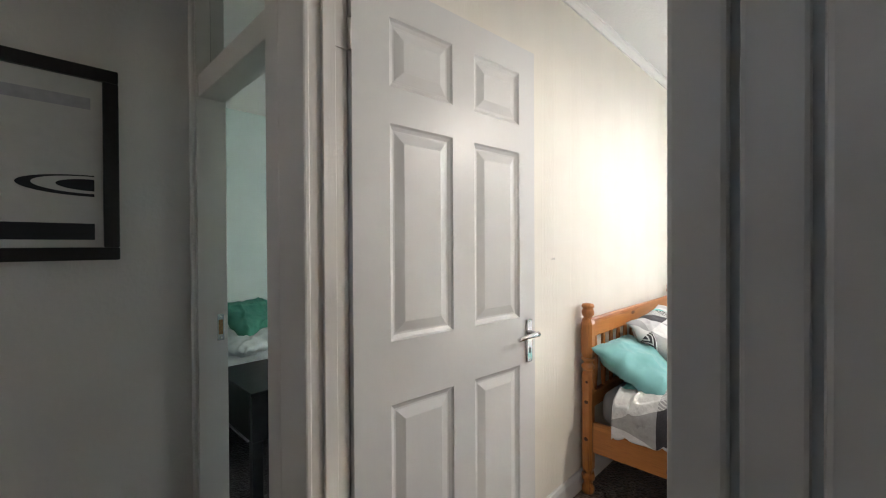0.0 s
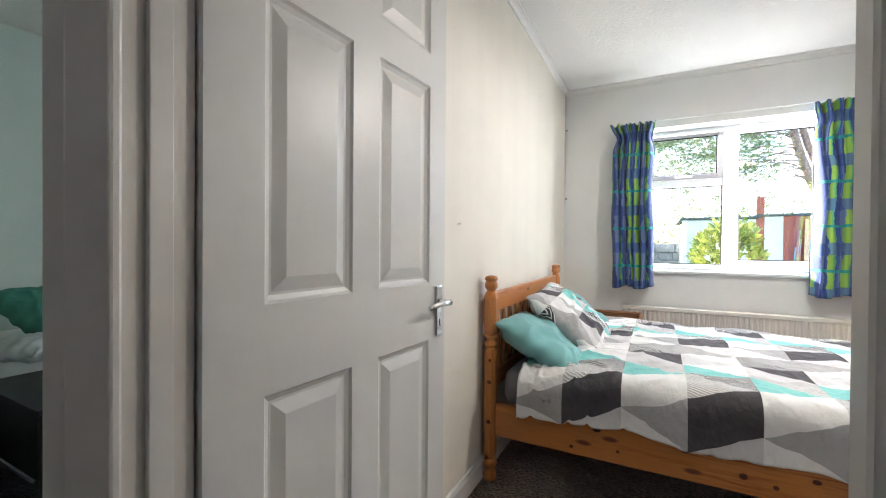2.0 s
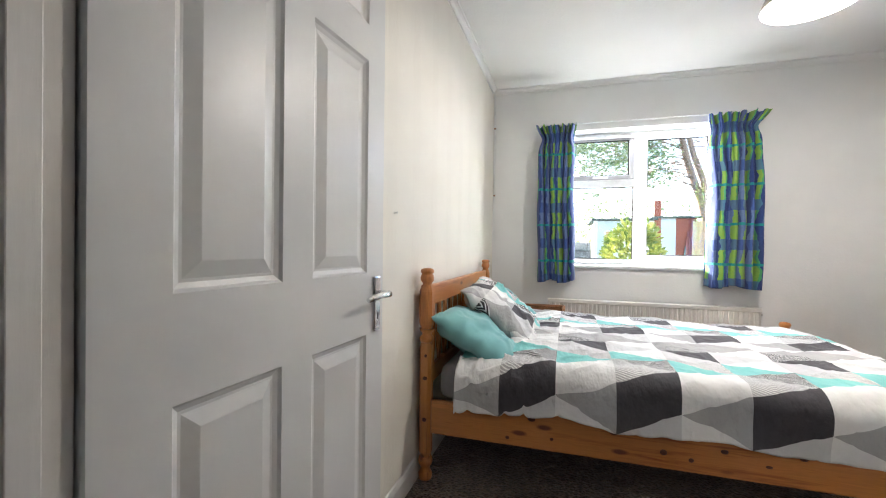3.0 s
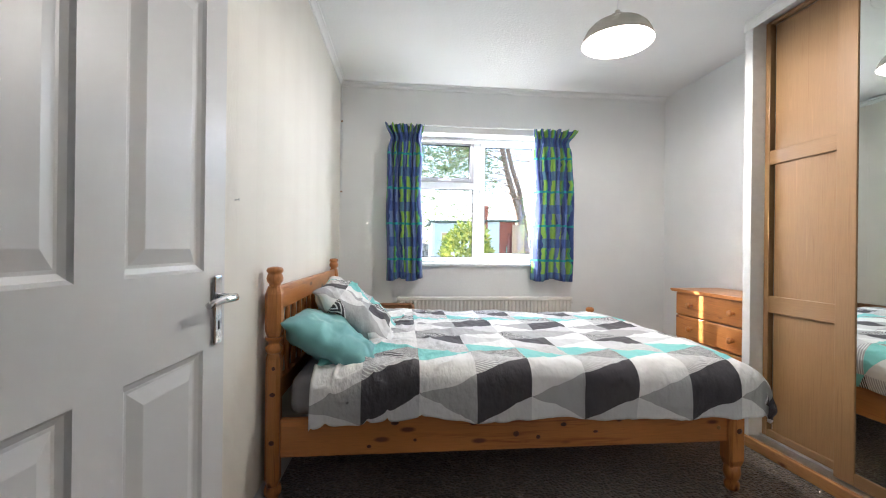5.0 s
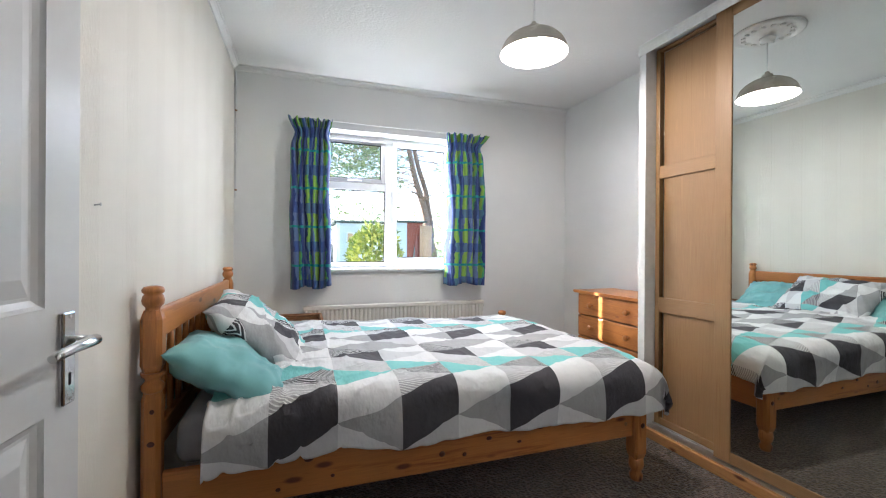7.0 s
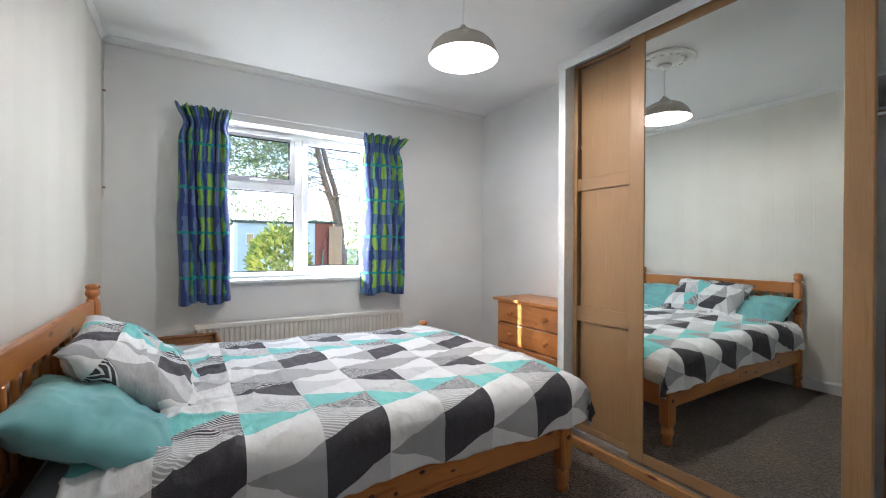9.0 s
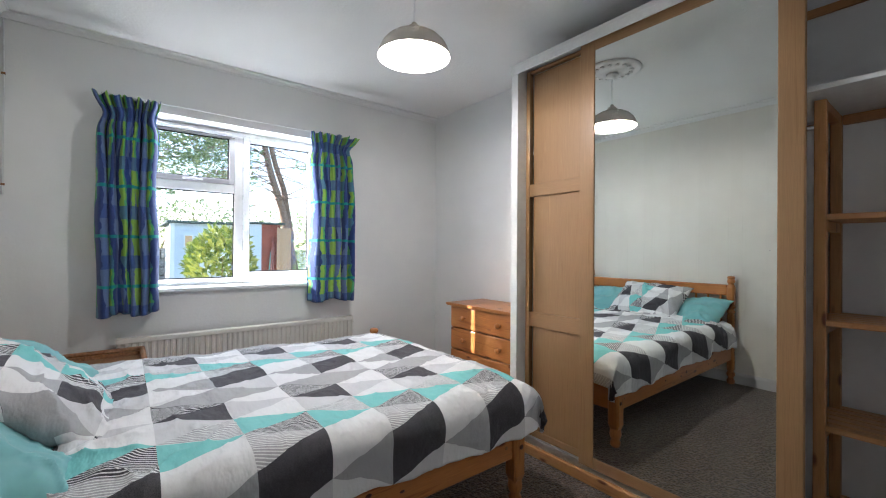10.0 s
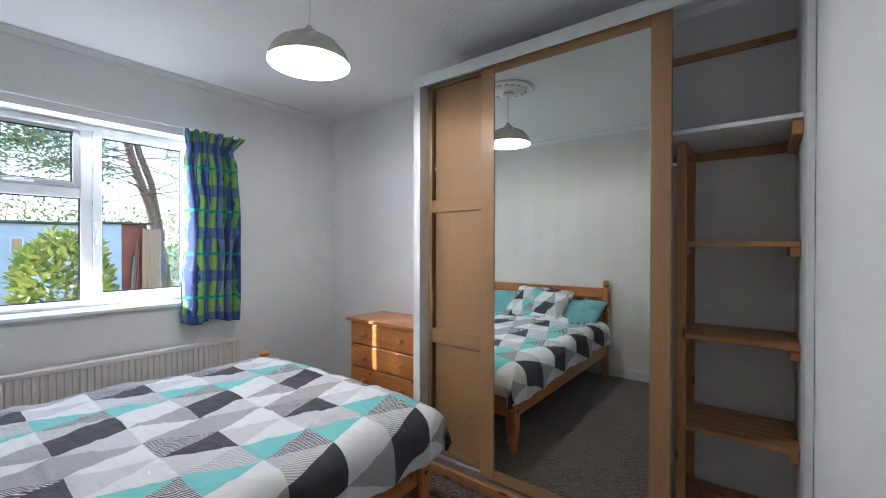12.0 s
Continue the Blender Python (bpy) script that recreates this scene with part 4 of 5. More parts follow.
def pillow(name, label, m, size, material, seed, category="pillow", crease=0.005):
    """A stuffed pillow: two bulged sheets that meet at a pinched seam."""
    w, d, h = size
    n = 56
    bm = bmesh.new()
    uvl = bm.loops.layers.uv.new("UVMap")
    faces = []
    sheets = []
    for side in (1, -1):
        g = []
        for i in range(n + 1):
            row = []
            for j in range(n + 1):
                a, b = 2 * i / n - 1, 2 * j / n - 1
                if side == -1 and (i in (0, n) or j in (0, n)):
                    row.append(sheets[0][i][j])
                    continue
                pin = 1 - 0.07 * (1 - a * a) * b * b - 0.0
                pin2 = 1 - 0.07 * (1 - b * b) * a * a
                x, y = a * w / 2 * pin2, b * d / 2 * pin
                bulge = ((1 - abs(a) ** 2.6) * (1 - abs(b) ** 2.6)) ** 0.55
                q = Vector((a * 2.3 + seed, b * 2.3, side * 1.7))
                z = side * h / 2 * bulge * (1 + 0.30 * noise.noise(q)) + crease * noise.noise(q * 2.8) * bulge
                edge = max(abs(a), abs(b))
                rg = max(0.0, 1 - 2.2 * abs(noise.noise(Vector((a * 1.2 + b * 0.9 + seed, b * 1.6 - a * 0.4, seed * 2)))))
                rg2 = max(0.0, 1 - 2.6 * abs(noise.noise(Vector((a * 4.5 - b * 2 + seed, b * 4.5 + a, seed)))))
                z += side * (0.015 * rg ** 5 + 0.005 * rg2 ** 5) * min(1.0, bulge * 2)
                z += 0.008 * math.sin(16 * (a if abs(b) > abs(a) else b) + seed) * max(0, edge - 0.6) * 2
                row.append(bm.verts.new((x, y, z)))
            g.append(row)
        sheets.append(g)
        for i in range(n):
            for j in range(n):
                q = (g[i][j], g[i + 1][j], g[i + 1][j + 1], g[i][j + 1])
                f = bm.faces.new(q if side == 1 else q[::-1])
                f.smooth = True
                idx = ((i, j), (i + 1, j), (i + 1, j + 1), (i, j + 1))
                for lp, (s, r) in zip(f.loops, idx if side == 1 else idx[::-1]):
                    lp[uvl].uv = (w * s / n + seed, d * r / n + 0.3 * seed)
    bmesh.ops.transform(bm, matrix=m, verts=bm.verts)
    return tagged(new(name, mesh_of(name, bm, material)), label, category, "pillows on the pine bed" if "bed" in label else "")


pillow("pillow", "plump turquoise cotton pillow on the bed", pose(-0.885, 2.775, 0.598, -5, 32, 4), (0.46, 0.61, 0.168), M_TEAL, 1.3)
pillow("pillow", "turquoise cotton pillow on the bed behind the printed one", pose(-0.885, 3.53, 0.620, 2, 36, -3), (0.46, 0.60, 0.20), M_TEAL, 5.1)
pillow("pillow", "geometric-print pillow on the bed, propped on turquoise ones", pose(-0.818, 3.105, 0.680, 3, 40, 5), (0.50, 0.66, 0.17), M_PILLOWPRINT, 2.2)


# ---- wicker box beside the bed ----
def wicker_box():
    t = thing("wicker_box", "brown woven wicker box between the bed and radiator", "basket", (-0.78, 4.12, 0.0))
    x0, x1, y0, y1, h = -1.06, -0.50, 3.915, 4.290, 0.568
    for name, a in (("front", (x0, x1, y0, y0 + 0.016)), ("back", (x0, x1, y1 - 0.016, y1)), ("end", (x0, x0 + 0.016, y0 + 0.017, y1 - 0.017)), ("end", (x1 - 0.016, x1, y0 + 0.017, y1 - 0.017))):
        bm = bmesh.new()
        rows = 22
        for k in range(rows):
            z = 0.02 + (h - 0.04) * k / rows
            add_box(bm, a[0] + 0.002 * (k % 2), a[1] - 0.002 * (k % 2), a[2] + 0.002 * (k % 2), a[3] - 0.002 * (k % 2), z, z + (h - 0.04) / rows - 0.002)
        part(name, bm, M_WICKER, t)
    bm = bmesh.new()
    for a, b in (((x0, y0, h - 0.01), (x1, y0, h - 0.01)), ((x1, y0, h - 0.01), (x1, y1, h - 0.01)), ((x1, y1, h - 0.01), (x0, y1, h - 0.01)), ((x0, y1, h - 0.01), (x0, y0, h - 0.01))):
        add_tube(bm, [a, b], 0.013, 8)
    part("rim", bm, M_WICKER, t, "plaited wicker rim")
    part("tray", boxes((x0 + 0.017, x1 - 0.017, y0 + 0.017, y1 - 0.017, h - 0.06, h - 0.045)), M_WICKER, t)
    part("bottom", boxes((x0 + 0.017, x1 - 0.017, y0 + 0.017, y1 - 0.017, 0.0, 0.02)), M_WICKER, t)


wicker_box()


# ---- pine chest of drawers ----
def chest():
    xf, xb, y0, y1 = 1.437, 1.795, 2.985, 3.692
    t = thing("chest_of_drawers", "lacquered pine chest of drawers with round knobs", "chest of drawers", (1.62, 3.34, 0.0))
    part("carcass", boxes((xf + 0.004, xb, y0, y0 + 0.02, 0.0, 0.735, 0.002), (xf + 0.004, xb, y1 - 0.02, y1, 0.0, 0.735, 0.002), (xb - 0.012, xb - 0.001, y0 + 0.02, y1 - 0.02, 0.05, 0.735),
                          (xf + 0.008, xb - 0.012, y0 + 0.02, y1 - 0.02, 0.05, 0.07)), M_PINE_Z, t)
    top = [(y0 - 0.035, 0.752), (y0 - 0.028, 0.757), (y1 + 0.028, 0.757), (y1 + 0.035, 0.752), (y1 + 0.033, 0.744), (y1 + 0.018, 0.736), (y0 - 0.018, 0.736), (y0 - 0.033, 0.744)]
    part("top", prism(top, 0, xf - 0.03, xb + 0.002), M_PINE_Y, t, "pine top with a moulded edge")
    part("plinth", boxes((xf + 0.002, xf + 0.02, y0 + 0.021, y1 - 0.021, 0.0, 0.068, 0.003)), M_PINE_Y, t)
    for k in range(4):
        z1 = 0.732 - 0.166 * k
        d = part("drawer", boxes((xf - 0.012, xf + 0.012, y0 + 0.006, y1 - 0.006, z1 - 0.158, z1, 0.006), (xf + 0.013, xb - 0.05, y0 + 0.03, y1 - 0.03, z1 - 0.145, z1 - 0.03)), M_PINE_Y, t)
        for y in (3.158, 3.520):
            part("knob", lathe([(0.010, 0), (0.009, 0.008), (0.008, 0.014), (0.016, 0.020), (0.0195, 0.027), (0.018, 0.034), (0.010, 0.039), (0.003, 0.040)], pose(xf - 0.012, y, z1 - 0.079, 0, -90, 0), 18), M_PINE_Z, d, "turned pine knob")


chest()


# ---- sliding wardrobe ----
W_Y0, W_Y1, W_TOP = 1.132, 2.907, 2.262


def wardrobe():
    t = thing("wardrobe", "built-in sliding wardrobe with oak-effect and mirror doors", "wardrobe", (1.55, 2.02, 0.0))
    part("end_panel", boxes((1.256, EAST, W_Y1 - 0.05, W_Y1, 0.0, W_TOP, 0.002)), M_ALU, t, "white end panel")
    part("right_liner", boxes((1.262, EAST, W_Y0, W_Y0 + 0.022, 0.0, W_TOP + 0.15, 0.002)), M_ALU, t, "white side liner")
    tr = part("top_track", boxes((1.250, 1.375, W_Y0 + 0.023, W_Y1 - 0.001, W_TOP - 0.012, W_TOP, 0.002), (1.250, 1.258, W_Y0 + 0.023, W_Y1 + 0.004, W_TOP - 0.045, W_TOP - 0.011, 0.002), (1.367, 1.375, W_Y0 + 0.023, W_Y1 - 0.031, W_TOP - 0.045, W_TOP - 0.011)), M_ALU, t, "white top track")
    part("head_batten", boxes((1.254, 1.36, W_Y0 + 0.023, W_Y1 + 0.004, W_TOP + 0.001, W_TOP + 0.020, 0.003)), M_GLOSS, tr)
    part("floor_plinth", boxes((1.236, 1.39, W_Y0 + 0.023, W_Y1 + 0.01, 0.0, 0.052, 0.004)), M_PINE_RAW_Y, t, "pine floor plinth")
    part("bottom_track", boxes((1.258, 1.372, W_Y0 + 0.023, W_Y1 - 0.052, 0.0525, 0.058), (1.318, 1.322, W_Y0 + 0.023, W_Y1 - 0.052, 0.058, 0.068), (1.368, 1.372, W_Y0 + 0.023, W_Y1 - 0.052, 0.058, 0.068)), M_STEEL, t, "metal bottom track")
    # inner sliding door
    xf, xb, a, b, zb, zt = 1.328, 1.361, 2.07, 2.853, 0.062, W_TOP - 0.02
    d = part("panel_door", boxes((xf + 0.012, xb - 0.006, a + 0.05, b - 0.05, zb + 0.03, zt - 0.03)), M_OAK_Z, t, "oak-effect shaker sliding door")
    for y0, y1 in ((a, a + 0.08), (b - 0.028, b)):
        part("stile", boxes((xf, xb, y0, y1, zb, zt, 0.003)), M_OAK_Z, d)
    for z0, z1 in ((zb, 0.100), (0.712, 0.800), (1.486, 1.560), (2.225, zt)):
        part("rail", boxes((xf + 0.001, xb - 0.001, a + 0.081, b - 0.029, z0, z1, 0.003)), M_OAK_Y, d)
    # outer mirror door
    xf, xb, a, b = 1.281, 1.313, 1.555, 2.450
    m = part("mirror_door", boxes((xf + 0.0095, xb, a + 0.03, b - 0.03, zb + 0.02, zt - 0.02)), M_OAK_Z, t, "mirrored sliding door in an oak-effect frame")
    for y0, y1 in ((a, a + 0.076), (b - 0.082, b)):
        part("stile", boxes((xf, xb + 0.001, y0, y1, zb, zt, 0.003)), M_OAK_Z, m)
    for z0, z1 in ((zb, 0.118), (2.183, zt)):
        part("rail", boxes((xf + 0.001, xb, a + 0.077, b - 0.083, z0, z1, 0.003)), M_OAK_Y, m)
    part("mirror", boxes((xf + 0.005, xf + 0.009, a + 0.0765, b - 0.0825, 0.1185, 2.1825)), M_MIRROR, m, "clear full-height mirror")


wardrobe()


def shelf_unit():
    t = thing("shelf_unit", "slatted raw pine shelves inside the open wardrobe", "shelves", (1.64, 1.34, 0.0))
    ya, yb = W_Y0 + 0.023, 1.566
    part("top_shelf", boxes((1.36, EAST - 0.001, ya, 2.85, 1.744, 1.762, 0.002)), M_ALU, t, "white top shelf")
    for x in (1.478, 1.775):
        part("upright", boxes((x, x + 0.034, yb - 0.036, yb, 0.0, 1.742, 0.003)), M_PINE_RAW_Z, t)
    part("upright_brace", boxes((1.513, 1.774, yb - 0.034, yb - 0.002, 1.706, 1.742, 0.002)), M_PINE_RAW_Y, t)
    part("wall_batten", boxes((1.787, EAST - 0.001, ya, yb - 0.037, 1.703, 1.742, 0.003)), M_PINE_RAW_Y, t)
    part("wall_batten", boxes((1.38, 1.786, ya, ya + 0.03, 1.69, 1.742, 0.003)), M_PINE_RAW_Y, t)
    for z in (1.310, 0.915, 0.522, 0.150):
        s = part("shelf_bearer", boxes((1.48, EAST - 0.03, ya, ya + 0.030, z - 0.062, z - 0.024, 0.003)), M_PINE_RAW_Z, t)
        part("shelf_bearer", boxes((1.513, 1.774, yb - 0.034, yb - 0.004, z - 0.062, z - 0.024, 0.003)), M_PINE_RAW_Z, t)
        for k in range(6):
            x = 1.470 + 0.0565 * k
            part("slat", boxes((x, x + 0.044, ya, yb - 0.001 if 0.02 < x - 1.470 < 0.28 else yb - 0.037, z - 0.0235, z - 0.002, 0.003)), M_PINE_RAW_Y, s)
    b = thing("roof_batten", "raw pine batten fixed high on the wardrobe wall", "batten", (1.80, 2.0, 2.215))
    part("batten", boxes((1.795, EAST - 0.001, ya, 2.85, 2.200, 2.235, 0.002)), M_PINE_RAW_Y, b)
    r = thing("hanging_rail", "chrome hanging rail inside the wardrobe", "rail", (1.56, 2.2, 1.66))
    part("rod", tube([(1.56, yb + 0.001, 1.66), (1.56, 2.854, 1.66)], 0.012, 12), M_CHROME, r)


shelf_unit()


cable = thing("corner_cable", "thin white cable clipped down the corner of the wall", "cable", (WEST + 0.012, NORTH - 0.006, 1.45))
part("wire", tube([(WEST + 0.012, NORTH - 0.006, CEIL - 0.036), (WEST + 0.016, NORTH - 0.006, 2.0), (WEST + 0.012, NORTH - 0.006, 1.45)], 0.0035, 6), M_UPVC, cable)
for z in (2.1, 1.5):
    part("clip", boxes((WEST + 0.006, WEST + 0.022, NORTH - 0.011, NORTH - 0.0005, z, z + 0.012, 0.002)), M_WICKER, cable)
nail = thing("picture_nail", "small bent nail sticking out of the papered wall", "nail", (WEST, NAIL[0], NAIL[1]))
part("shank", tube([(WEST - 0.005, NAIL[0], NAIL[1]), (WEST + 0.014, NAIL[0], NAIL[1] + 0.003)], 0.002, 6), M_STEEL, nail)
part("nail_head", lathe([(0.0045, 0), (0.0045, 0.0015)], pose(WEST + 0.013, NAIL[0], NAIL[1] + 0.003, 0, 90, 0), 10), M_STEEL, nail)


# ---- pendant lamp ----
def pendant():
    x, y = 0.445, 2.757
    t = thing("pendant_lamp", "taupe enamel dome pendant lamp, lit, on a cord", "ceiling lamp", (x, y, CEIL))
    k, kz, zc, dz = 1.0, 0.86, 2.176, 0.026
    outer = [(0.164, 1.988), (0.164, 1.992), (0.158, 2.022), (0.143, 2.055), (0.118, 2.085), (0.085, 2.107), (0.050, 2.120), (0.040, 2.124), (0.038, 2.134), (0.030, 2.138), (0.028, 2.150), (0.014, 2.158), (0.011, 2.172), (0.005, 2.176)]
    part("shade", lathe([(a * k, zc + dz + (b - zc) * kz) for a, b in outer], pose(x, y, 0), 48, False), M_SHADE_OUT, t)
    inner = [(0.1635, 1.9885), (0.155, 2.021), (0.140, 2.052), (0.115, 2.081), (0.083, 2.103), (0.048, 2.116), (0.0, 2.118)]
    part("shade_lining", lathe([(a * k, zc + dz + (b - zc) * kz) for a, b in inner], pose(x, y, 0), 48, False), M_SHADE_IN, t, "white enamel lining")
    part("cord", tube([(x, y, 2.19), (x + 0.001, y, 2.32), (x, y, CEIL - 0.02)], 0.0035, 8), M_UPVC, t)
    part("bulb_holder", lathe([(0.018, 2.085), (0.019, 2.09), (0.019, 2.136)], pose(x, y, 0), 16), M_UPVC, t)
    b = part("bulb", lathe([(0.002, 2.000), (0.012, 2.0005), (0.016, 2.004), (0.018, 2.012), (0.014, 2.020), (0.006, 2.024)], pose(x, y, 0.065), 20), M_BULB, t, "lit bulb")
    r = thing("ceiling_rose", "white moulded plaster ceiling rose above the lamp", "ceiling rose", (x, y, CEIL))
    part("disc", lathe([(0.19, CEIL), (0.188, CEIL - 0.012), (0.175, CEIL - 0.018), (0.160, CEIL - 0.012), (0.150, CEIL - 0.010), (0.10, CEIL - 0.016), (0.075, CEIL - 0.024), (0.055, CEIL - 0.020), (0.04, CEIL - 0.030), (0.02, CEIL - 0.034)], pose(x, y, 0), 48), M_PLASTER, r)
    for k in range(16):
        a = 2 * math.pi * k / 16
        bm = lathe([(0.002, -0.008), (0.012, -0.005), (0.015, 0), (0.012, 0.005), (0.002, 0.008)], pose(x + 0.125 * math.cos(a), y + 0.125 * math.sin(a), CEIL - 0.016) @ Matrix.Diagonal((1.0, 1.0, 1.0, 1.0)), 10)
        part("petal", bm, M_PLASTER, r)
    part("cup", lathe([(0.045, CEIL - 0.034), (0.040, CEIL - 0.050), (0.014, CEIL - 0.062), (0.008, CEIL - 0.065)][::-1], pose(x, y, 0), 24), M_PLASTER, r)


pendant()


# ---- framed print in the hall ----
def hall_print():
    x = HALL_W
    y0, y1, z0, z1, w = 0.08, 0.774, 1.195, 1.886, 0.046
    t = thing("framed_print", "abstract black and cream print in a black frame on the wall", "picture", (x, 0.45, z0))
    for a in ((y0, y1, z0, z0 + w), (y0, y1, z1 - w, z1), (y0, y0 + w, z0 + w, z1 - w), (y1 - w, y1, z0 + w, z1 - w)):
        part("frame_rail", boxes((x + 0.001, x + 0.028, *a, 0.005)), M_BLACKFRAME, t)
    part("print", boxes((x + 0.003, x + 0.010, y0 + w, y1 - w, z0 + w, z1 - w)), M_MAT, t, "warm white paper")
    xi = x + 0.0105
    part("ink_bar", boxes((x + 0.01, xi, y0 + 0.08, 0.704, 1.268, 1.326)), M_INK, t)
    part("ink_band", boxes((x + 0.01, xi, y0 + 0.06, 0.696, 1.733, 1.774)), M_LILAC, t)

    def lens(cy, cz, a, b, xx, mat, name):
        bm = bmesh.new()
        pts = [(cy + a * math.cos(q), cz + b * math.sin(q)) for q in [math.pi / 2 + math.pi * k / 20 for k in range(21)]]
        add_prism(bm, pts, 0, x + 0.01, xx)
        part(name, bm, mat, t)
    lens(0.704, 1.460, 0.200, 0.038, xi, M_INK, "ink_crescent")
    lens(0.706, 1.463, 0.165, 0.031, xi + 0.0004, M_MAT, "paper_crescent")
    lens(0.704, 1.463, 0.102, 0.021, xi + 0.0008, M_INK, "ink_half_disc")


hall_print()


# ---- the other bedroom ----
def black_bed():
    t = thing("black_bed", "black wooden bed frame in the other bedroom", "bed", (-2.750, 2.2, 0.0))
    part("side_panel", boxes((-2.215, -2.180, 1.280, 3.340, 0.295, 0.520, 0.004)), M_BLACK, t)
    part("foot_panel", boxes((-3.650, -2.216, 1.280, 1.315, 0.295, 0.520, 0.004)), M_BLACK, t)
    part("side_ledge", boxes((-2.730, -2.170, 1.270, 3.360, 0.521, 0.540, 0.003)), M_BLACK, t, "wide black ledge")
    for x in (-2.205, -3.630):
        for y in (1.305, 3.320):
            part("leg", boxes((x - 0.024, x + 0.024, y - 0.024, y + 0.024, 0.0, 0.294, 0.003)), M_BLACK, t)
    part("platform", boxes((-3.650, -2.720, 1.320, 3.340, 0.40, 0.43)), M_BLACK, t)
    part("pale_edge", boxes((-3.600, -2.240, 1.276, 1.290, 0.284, 0.293)), M_LILAC, t)
    bm = boxes((-3.630, -2.750, 1.330, 3.320, 0.431, 0.60, 0.05))
    tagged(new("mattress", mesh_of("mattress", bm, M_WHITECLOTH, True)), "white mattress on the black bed", "mattress")
    pillow("cushion", "white folded cotton cushion on the black bed", pose(-2.890, 1.560, 0.63, 6, -8, 20), (0.42, 0.5, 0.12), M_WHITECLOTH, 3.1, "cushion")
    pillow("cushion", "bottle green cushion leaning on the black bed", pose(-3.000, 1.600, 0.755, 0, 38, 28), (0.34, 0.42, 0.15), M_GREENCLOTH, 4.4, "cushion")
    pillow("cushion", "pale green cushion on the black bed", pose(-3.100, 1.990, 0.70, 8, -18, 40), (0.5, 0.6, 0.2), M_MINTCLOTH, 6.4, "cushion")


black_bed()


# ---- garden ----
setting("ground", boxes((-300, 300, 4.705, 600, OUT - 0.1, OUT), (-300, -4.1, -300, 4.705, OUT - 0.1, OUT), (1.92, 300, -300, 4.705, OUT - 0.1, OUT)), M_GRASS, "rough grass garden")


def blue_shed():
    t = thing("garden_shed", "pale blue boarded garden shed with felt roof", "shed", (0.6, 11.0, OUT))
    y = 10.0
    part("core", boxes((0.10, 1.22, y + 0.03, y + 1.8, OUT, 1.62)), M_SHED, t)
    n = 17
    for k in range(n):
        z = OUT + (1.60 - OUT) * k / n
        part("board", prism([(y + 0.03, z), (y + 0.004, z), (y + 0.018, z + (1.60 - OUT) / n), (y + 0.03, z + (1.60 - OUT) / n)], 0, 0.12, 1.21), M_SHED, t)
    part("corner_post", boxes((0.05, 0.125, y - 0.01, y + 0.06, OUT, 1.62, 0.004)), M_SHEDTRIM, t, "white corner board")
    part("roof", boxes((0.0, 1.27, y - 0.07, y + 1.9, 1.625, 1.665, 0.004)), M_FELT, t, "dark green felt roof")
    w = part("window", boxes((0.265, 0.415, y - 0.012, y + 0.02, 1.19, 1.415)), M_SHEDTRIM, t)
    part("pane", boxes((0.285, 0.395, y - 0.016, y - 0.0125, 1.21, 1.395)), M_CANE, w)


blue_shed()


def rust_shed():
    t = thing("garden_shed", "grey and rust-red corrugated lean-to shed", "shed", (1.6, 10.6, OUT))
    y = 10.0
    part("core", boxes((1.24, 1.98, y + 0.03, y + 1.6, OUT, 1.66)), M_RUST, t)
    part("post", boxes((1.215, 1.33, y - 0.02, y + 0.028, 1.15, 2.02, 0.004)), M_RUST, t, "rust-red upright board")
    for x0, x1, mt in ((1.335, 1.605, M_SHED), (1.608, 1.95, M_RUST)):
        for k in range(20):
            z = OUT + (1.66 - OUT) * k / 20
            part("board", prism([(y + 0.03, z), (y + 0.004, z), (y + 0.018, z + (1.66 - OUT) / 20), (y + 0.03, z + (1.66 - OUT) / 20)], 0, x0, x1), mt, t)
    part("roof", boxes((1.20, 2.05, y - 0.06, y + 1.7, 1.665, 1.70, 0.004)), M_FELT, t)
    for k, (xa, xb, zt, mt, nm) in enumerate(((1.66, 1.82, 1.40, M_REDWOOD, "red rake handle leaning on the shed"), (1.64, 1.78, 1.10, M_TOOLGREEN, "green broom handle leaning on the shed"), (1.72, 1.84, 1.25, M_REDWOOD, "brown hoe handle leaning on the shed"))):
        g = thing("garden_tool", nm, "garden tool", (xa, y - 0.25, OUT), "garden tools")
        part("handle", tube([(xa, y - 0.25, OUT), ((xa + xb) / 2, y - 0.13, (OUT + zt) / 2), (xb, y - 0.02, zt)], 0.017, 8), mt, g)
    c = thing("cane_hurdle", "tan woven cane hurdle beside the shed", "fence panel", (2.1, 9.9, OUT))
    for k in range(14):
        x = 1.86 + 0.02 * k
        part("cane", tube([(x, 9.86 + 0.01 * (k % 2), OUT), (x + 0.02, 9.87, 1.60 - 0.01 * (k % 3))], 0.011, 6), M_CANE, c)


rust_shed()


